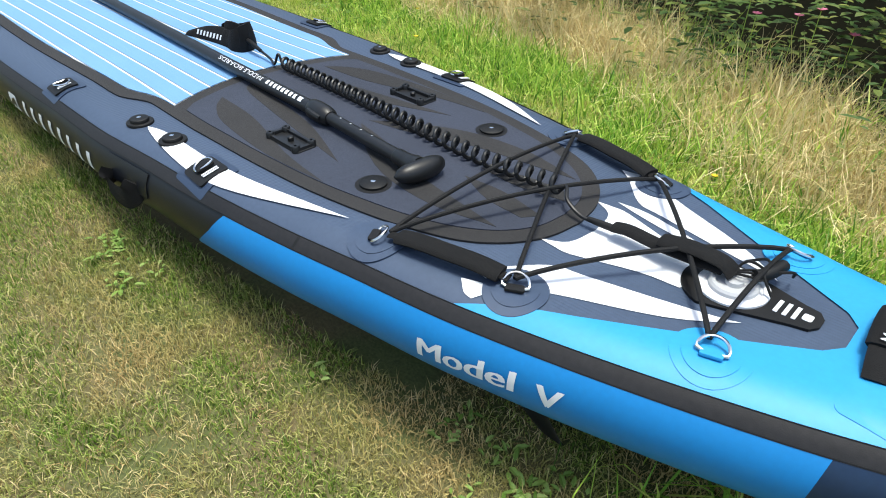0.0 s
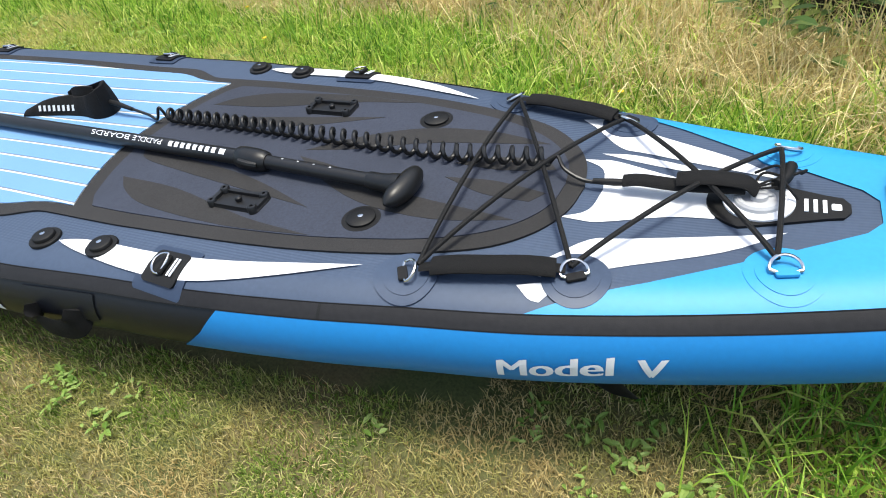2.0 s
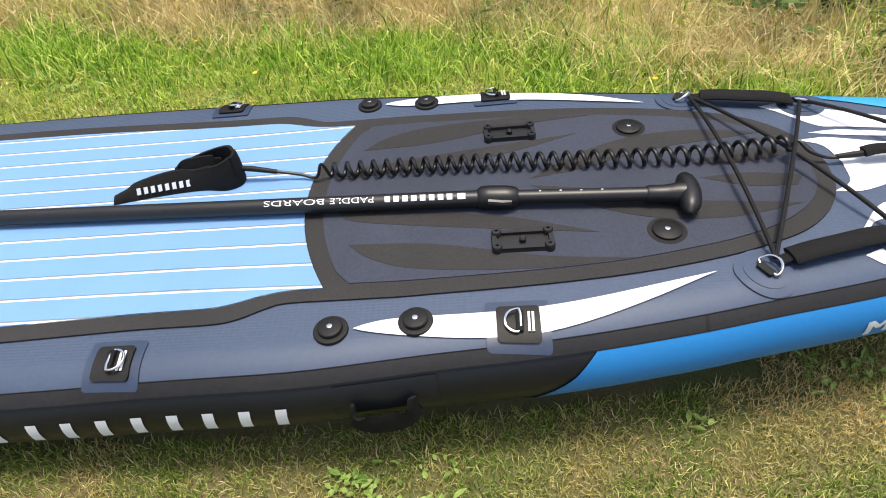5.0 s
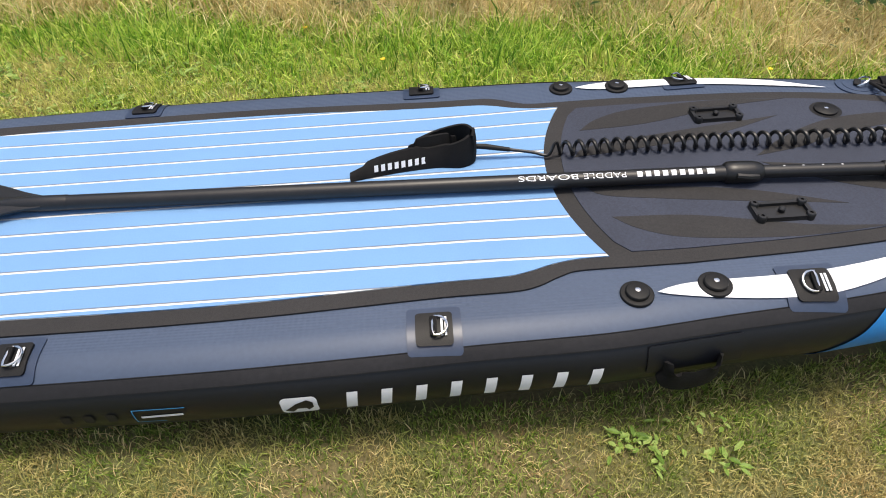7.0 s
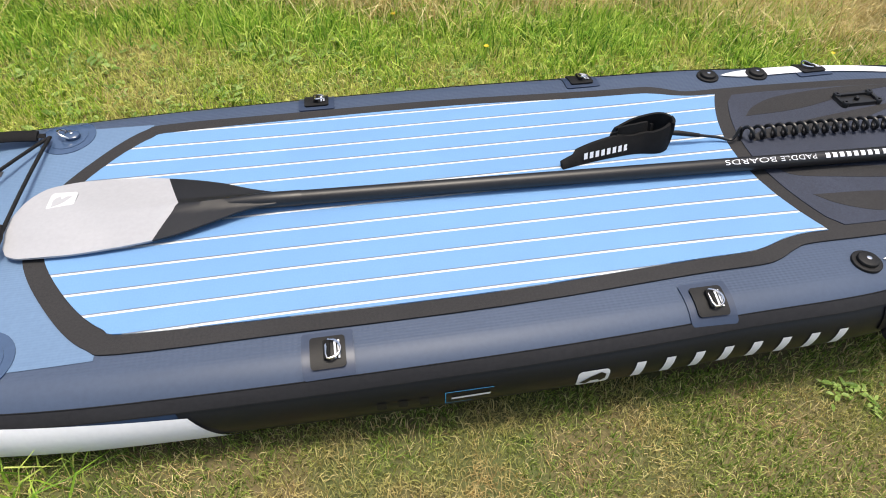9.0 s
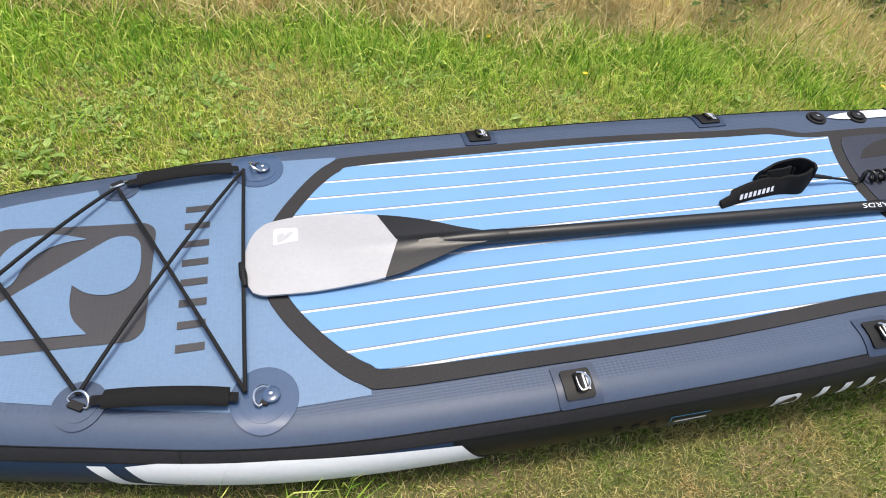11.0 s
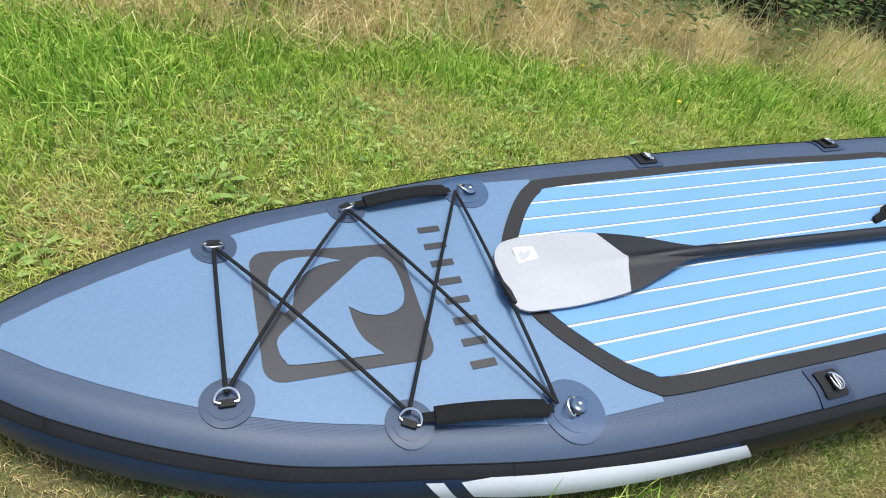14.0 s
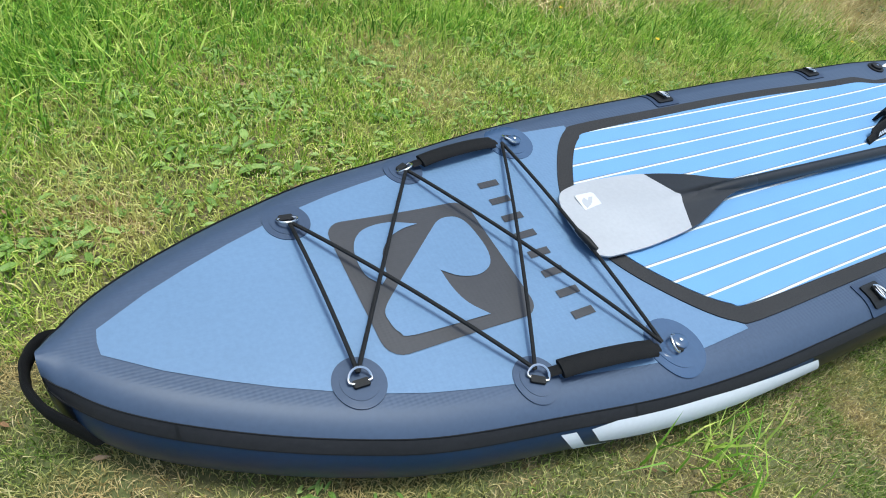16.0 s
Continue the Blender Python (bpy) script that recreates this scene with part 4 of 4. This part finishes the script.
# ankle cuff: a padded band bent into an open loop
def ribbon(points, thick=0.005):
    """A standing band: points (x, y, height, lean of its top in y)."""
    bm = bmesh.new()
    ps = [Vector((x, y, h)) for x, y, h, _ in points]
    lean = [q for *_, q in points]
    fine = smooth_path(ps, 6)
    rows = []
    for i, p in enumerate(fine):
        a, b = fine[max(0, i - 1)], fine[min(len(fine) - 1, i + 1)]
        d = Vector((b.x - a.x, b.y - a.y, 0)).normalized()
        nrm = Vector((-d.y, d.x, 0)) * thick
        ln = lean[min(len(lean) - 1, round(i / 6))]
        row = []
        for t, w in ((0, 0.7), (0.3, 1.1), (0.7, 1.1), (1, 0.6)):
            base = Vector((p.x - 0.033, p.y + ln * t, 0.2075 + 0.8 * p.z * t))
            row.append((base - nrm * w, base + nrm * w))
        rows.append([bm.verts.new(r[0]) for r in row] + [bm.verts.new(r[1]) for r in row[::-1]])
    for r0, r1 in zip(rows, rows[1:]):
        for k in range(8):
            bm.faces.new((r0[k], r0[(k + 1) % 8], r1[(k + 1) % 8], r1[k]))
    bm.faces.new(rows[0])
    bm.faces.new(rows[-1][::-1])
    bmesh.ops.recalc_face_normals(bm, faces=bm.faces)
    return bm


cuff = part("ankle_cuff", ribbon([(-0.285, 0.018, 0.012, 0.012), (-0.23, 0.03, 0.034, 0.022), (-0.17, 0.04, 0.046, 0.022), (-0.11, 0.045, 0.05, 0.015), (-0.06, 0.04, 0.07, 0.01), (-0.035, 0.06, 0.085, 0.0), (-0.05, 0.098, 0.085, -0.01), (-0.1, 0.11, 0.066, -0.01), (-0.15, 0.098, 0.05, -0.01)]), M_WEB, leash, "padded black neoprene ankle cuff")
part("cuff_tab", ribbon([(-0.165, 0.075, 0.045, 0.0), (-0.14, 0.06, 0.068, 0.012), (-0.1, 0.062, 0.075, 0.01), (-0.07, 0.08, 0.06, 0.0)], 0.004), M_WEB, cuff)
for k in range(8):
    x = -0.269 + 0.0135 * k
    y = 0.029 + (x + 0.263) * 0.17 - 0.0052
    bm = bmesh.new()
    bm.faces.new([bm.verts.new(q) for q in ((x, y + 0.004, 0.218), (x + 0.008, y + 0.005, 0.219), (x + 0.0085, y + 0.0105, 0.231), (x + 0.0005, y + 0.0095, 0.230))])
    part("lettering_bar", bm, M_WHITE, cuff)

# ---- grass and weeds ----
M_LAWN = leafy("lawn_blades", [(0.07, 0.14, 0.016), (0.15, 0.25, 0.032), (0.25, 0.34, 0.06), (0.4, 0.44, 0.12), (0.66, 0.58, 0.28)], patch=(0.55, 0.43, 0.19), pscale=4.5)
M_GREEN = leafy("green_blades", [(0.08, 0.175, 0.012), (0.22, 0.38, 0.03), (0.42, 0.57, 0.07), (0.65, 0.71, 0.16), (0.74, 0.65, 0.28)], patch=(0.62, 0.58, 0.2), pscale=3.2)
M_LONG = leafy("long_grass", [(0.06, 0.16, 0.018), (0.21, 0.41, 0.045), (0.46, 0.65, 0.09), (0.74, 0.78, 0.23)], through_light=0.4)
M_STRAW = leafy("dry_grass", [(0.42, 0.31, 0.12), (0.68, 0.53, 0.24), (0.86, 0.75, 0.44), (0.78, 0.66, 0.34), (0.5, 0.46, 0.17)], 0.6, 0.3)
M_THATCH = leafy("dead_thatch", [(0.26, 0.16, 0.06), (0.52, 0.38, 0.16), (0.76, 0.62, 0.34), (0.6, 0.46, 0.22)], 0.7, 0.15)
M_WEED = leafy("weed_leaves", [(0.12, 0.22, 0.035), (0.22, 0.34, 0.07), (0.36, 0.48, 0.14)])
M_BANK = leafy("bank_leaves", [(0.05, 0.1, 0.02), (0.08, 0.14, 0.03), (0.24, 0.26, 0.06)])
M_YELLOW = mat("yellow_petals", (0.7, 0.5, 0.02), 0.6, var=0.1)
M_PINK = mat("pink_petals", (0.45, 0.12, 0.2), 0.6, var=0.2)
rng = np.random.default_rng(5)


def ground_z(xy):
    return np.array([ground(float(x), float(y)) for x, y in xy])


def blades(name, xy, length, wide, lean, material, label):
    """Many narrow bent blades in one mesh."""
    n = len(xy)
    z = ground_z(xy) - 0.004
    az, tw = rng.uniform(0, 2 * np.pi, n), rng.uniform(0, np.pi, n)
    le = length * rng.uniform(0.55, 1.15, n)
    ln = lean * rng.uniform(0.2, 1.3, n)
    hd = np.stack([np.cos(az), np.sin(az)], 1)
    sd = np.stack([np.cos(tw), np.sin(tw)], 1)
    wd = wide * rng.uniform(0.6, 1.3, n)
    vs = np.zeros((n, 5, 3))
    for k, (t, f) in enumerate(((0, 1), (0, 1), (0.55, 0.8), (0.55, 0.8), (1, 0))):
        s = (-1 if k % 2 else 1) * f * 0.5
        out = (le * ln * t ** 1.8)[:, None]
        vs[:, k, :2] = xy + hd * out + sd * (wd * s)[:, None]
        vs[:, k, 2] = z + le * t * np.sqrt(np.maximum(0.08, 1 - (ln * t) ** 2))
    base = np.arange(n)[:, None] * 5
    quads = (base + np.array([[0, 1, 3, 2]])).tolist()
    tris = (base + np.array([[2, 3, 4]])).tolist()
    me = bpy.data.meshes.new(name)
    me.from_pydata(vs.reshape(-1, 3).tolist(), [], quads + tris)
    me.materials.append(material)
    return tagged(new(name, me), label, "grass", kind="stuff")


def scatter(n, x0, x1, y0, y1):
    return np.stack([rng.uniform(x0, x1, n), rng.uniform(y0, y1, n)], 1)


def clear(xy, inside=0.1):
    """Leaves out what would stand well inside the board's footprint."""
    keep = [not (NOSE + inside < x < 0.9 and abs(y) < width(x) - inside) for x, y in xy]
    return xy[np.array(keep)]


def straws(xy, pos, scale=1.0):
    """Uneven growth: a slow noise over the ground, 0 to 1."""
    return np.array([noise.noise(Vector((x * scale, y * scale, pos))) for x, y in xy]) * 0.5 + 0.5


def thinned(xy, chance):
    """Keeps each spot with its own chance."""
    return xy[rng.uniform(0, 1, len(xy)) < chance]


def bank_d(xy):
    return xy[:, 1] - bank(xy[:, 0])


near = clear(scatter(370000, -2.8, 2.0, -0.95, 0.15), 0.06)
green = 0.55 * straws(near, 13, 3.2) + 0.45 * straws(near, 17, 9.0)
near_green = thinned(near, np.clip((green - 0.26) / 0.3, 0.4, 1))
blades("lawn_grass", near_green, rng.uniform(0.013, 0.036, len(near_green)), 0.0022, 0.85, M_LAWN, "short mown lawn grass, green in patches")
thatch = clear(scatter(110000, -2.8, 2.0, -0.95, 0.1), 0.06)
dead = 0.55 * straws(thatch, 13, 3.2) + 0.45 * straws(thatch, 17, 9.0)
thatch = thinned(thatch, np.clip((0.62 - dead) / 0.3, 0.12, 1))
blades("dead_thatch", thatch, rng.uniform(0.014, 0.038, len(thatch)), 0.0016, 0.95, M_THATCH, "flattened dead straw in the thin lawn")
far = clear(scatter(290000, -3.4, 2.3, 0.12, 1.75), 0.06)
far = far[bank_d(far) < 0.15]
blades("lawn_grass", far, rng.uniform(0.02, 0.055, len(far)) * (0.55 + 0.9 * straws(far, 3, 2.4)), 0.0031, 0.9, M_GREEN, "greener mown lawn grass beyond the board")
far_dead = clear(scatter(60000, -3.4, 2.2, 0.2, 1.2), 0.06)
far_dead = thinned(far_dead, np.clip((0.52 - straws(far_dead, 47, 2.6)) / 0.2, 0.06, 1))
spot = np.concatenate([np.stack([rng.normal(cx, r, n), rng.normal(cy, r * 0.6, n)], 1) for cx, cy, r, n in ((-2.25, 0.4, 0.07, 900), (0.05, 0.97, 0.05, 500), (-1.4, 0.68, 0.04, 300))])
far_dead = np.concatenate([far_dead, spot])
blades("dead_thatch", far_dead, rng.uniform(0.02, 0.05, len(far_dead)), 0.002, 1.0, M_THATCH, "brown dead straw between the green grass")


def along_bank(n, x0, x1, d0, d1):
    """Spots by their distance from the edge of the dry grass."""
    xy = scatter(n, x0, x1, d0, d1)
    xy[:, 1] += bank(xy[:, 0])
    return xy


tall = along_bank(80000, -3.8, 2.6, -0.7, 0.12)
d = bank_d(tall)
tall = thinned(tall, np.clip((d + 0.5 - 0.7 * (straws(tall, 11, 1.6) - 0.5)) / 0.45, 0.02, 1) * np.clip(2.4 * straws(tall, 15, 7.0) - 0.5, 0.1, 1))
d = bank_d(tall)
blades("long_grass", tall, np.clip(0.1 + 0.09 * d, 0.04, 0.13) * (0.35 + 1.4 * straws(tall, 5, 3.5)), 0.0046, 0.95, M_LONG, "long green unmown grass along the bank")
clumps = ((1.48, -0.2, 0.12, 600), (1.75, -0.1, 0.2, 800), (-1.35, -0.5, 0.07, 110), (0.95, 1.0, 0.09, 900), (0.45, 1.1, 0.1, 1000), (0.62, 1.18, 0.08, 700), (-2.25, 1.05, 0.14, 1500), (-2.5, 1.0, 0.12, 900), (-0.2, 1.15, 0.1, 700), (1.3, 0.72, 0.1, 700), (-1.1, 1.15, 0.1, 600))
tuft = np.concatenate([np.stack([rng.normal(cx, r, n), rng.normal(cy, r, n)], 1) for cx, cy, r, n in clumps])
tuft = clear(tuft, 0.0)
blades("grass_tuft", tuft, rng.uniform(0.07, 0.17, len(tuft)), 0.0046, 0.95, M_LONG, "loose tufts of longer grass")
dry = along_bank(105000, -4.2, 3.0, -0.12, 0.85)
d = bank_d(dry)
dry = thinned(dry, np.clip((d + 0.08 + 0.3 * (straws(dry, 21, 1.4) - 0.5)) / 0.16, 0.0, 1) * np.clip(2.2 * straws(dry, 25, 2.6) - 0.35, 0.12, 1))
d = bank_d(dry)
low = (dry[:, 0] < -0.2) | (d < 0.55 + 0.15 * straws(dry, 29, 3))
dry, d = dry[low], d[low]
bankgrass = along_bank(9000, -4.0, 2.8, 0.05, 0.75)
bankgrass = bankgrass[straws(bankgrass, 41, 1.9) > 0.5]
blades("bank_grass", bankgrass, rng.uniform(0.08, 0.28, len(bankgrass)), 0.006, 0.9, M_LONG, "rank green grass among the dry stems")
blades("dry_grass", dry, rng.uniform(0.1, 0.36, len(dry)) * np.clip(0.65 + 1.2 * d, 0.5, 1.2) * np.where(dry[:, 0] > -0.2, np.clip(1.0 - 0.6 * d, 0.45, 1), 1.0), 0.0036, 0.95, M_STRAW, "dry straw-coloured tall grass on the river bank")


def leaf_clumps(name, spots, leaf, count, material, label, rise=0.5, stem=0.0):
    """Rosettes of small oval leaves in one mesh."""
    vs, fs = [], []
    for (x, y), sc in zip(spots, rng.uniform(0.6, 1.3, len(spots))):
        z = ground(float(x), float(y))
        for k in range(count):
            a = rng.uniform(0, 2 * np.pi)
            L, W = leaf * sc * rng.uniform(0.6, 1.3), leaf * sc * rng.uniform(0.3, 0.5)
            r = rise * rng.uniform(0.3, 1.2)
            zz = z + stem * rng.uniform(0.1, 1)
            ca, sa = math.cos(a), math.sin(a)
            ox = leaf * 1.3 * rng.uniform(-1, 1)
            oy = leaf * 1.3 * rng.uniform(-1, 1)
            b = len(vs)
            for u, w in ((0.05, 0), (0.35, -0.5), (0.75, -0.42), (1.05, 0), (0.75, 0.42), (0.35, 0.5), (0.5, 0)):
                px, py = L * u, W * w
                vs.append((x + ox + px * ca - py * sa, y + oy + px * sa + py * ca, zz + 0.012 + L * r * (u - 0.6 * u * u) + abs(w) * W * 0.35))
            fs += [(b, b + 1, b + 6), (b + 1, b + 2, b + 6), (b + 2, b + 3, b + 6), (b + 3, b + 4, b + 6), (b + 4, b + 5, b + 6), (b + 5, b, b + 6)]
    me = bpy.data.meshes.new(name)
    me.from_pydata(vs, [], fs)
    me.materials.append(material)
    return tagged(new(name, me), label, "weeds", kind="stuff")


leaf_clumps("clover_weeds", clear(scatter(1300, -3.2, 1.2, 0.35, 1.05), 0.0), 0.014, 8, M_WEED, "low clover and small weeds in the lawn", 0.6)
spots = clear(scatter(520, -3.2, 0.9, 0.3, 1.1), 0.0)
spots = thinned(spots, np.clip(1.0 - 0.35 * (spots[:, 0] + 2.6), 0.2, 1) * np.clip(2 * straws(spots, 33, 2.2) - 0.4, 0.1, 1))
leaf_clumps("broadleaf_weeds", spots, 0.032, 6, M_WEED, "flat rosettes of broad green weed leaves", 0.55)
spots = clear(scatter(1500, -2.8, 1.8, -0.95, -0.2), 0.0)
spots = spots[straws(spots, 31, 2.4) > 0.6]
leaf_clumps("broadleaf_weeds", spots, 0.018, 6, M_WEED, "patches of small broadleaf weeds in thin grass", 0.5)
M_BROWN = leafy("dead_leaves", [(0.2, 0.11, 0.05), (0.35, 0.22, 0.12), (0.28, 0.2, 0.12)], 0.7, 0.1)
leaf_clumps("fallen_leaves", clear(scatter(60, -3.0, 1.4, -0.85, 1.0), 0.0), 0.022, 1, M_BROWN, "scattered brown fallen leaves on the grass", 0.4)
big = np.array([(1.247, -0.34), (-2.267, 0.9), (-2.175, 0.76), (-1.81, 0.71), (-1.04, 0.95), (-1.73, 0.59), (0.1, 0.95)])
leaf_clumps("leafy_weed", np.repeat(big, 5, 0) + rng.normal(0, 0.03, (35, 2)), 0.028, 6, M_WEED, "larger pale broadleaf weeds", 0.9)
bankxy = np.concatenate([along_bank(70, -3.8, 2.6, 0.1, 0.5), along_bank(260, -3.6, 3.0, 0.5, 0.9)])
leaf_clumps("bank_plants", bankxy, 0.055, 24, M_BANK, "dark leafy plants on the river bank", 0.3, 0.45)


def flower(x, y, h, r, material, name, label, petals=7):
    """A flower head of small petals on a thin stalk."""
    z = ground(x, y)
    f = thing(name, label, "flower", "flowers in the grass", (x, y, z))
    part("stalk", tube([(x, y, z - 0.004), (x + 0.004, y, z + h * 0.6), (x + 0.002, y, z + h)], 0.0012, 6), M_LONG, f)
    bm = bmesh.new()
    for k in range(petals):
        a = 2 * math.pi * k / petals
        m = Matrix.Translation((x + 0.002, y, z + h)) @ pose(0, 0, 0, 0, -25, math.degrees(a))
        vs = [bm.verts.new(m @ Vector(q)) for q in ((0, 0, 0), (r * 0.6, -r * 0.35, 0.002), (r, 0, 0), (r * 0.6, r * 0.35, 0.002))]
        bm.faces.new(vs)
    part("petals", bm, material, f, smooth=False)


for x, y in ((-0.29, 0.87), (0.935, 0.785), (-0.566, 1.14)):
    flower(x, y, 0.05, 0.011, M_YELLOW, "yellow_flower", "small yellow flower standing in the lawn grass")
for k in range(9):
    x = 0.45 + 0.11 * k + rng.uniform(-0.04, 0.04)
    y = bank(x) + rng.uniform(0.5, 0.7)
    flower(float(x), float(y), float(rng.uniform(0.25, 0.4)), 0.02, M_PINK, "pink_flower", "pink wild flower on a tall stalk by the water")
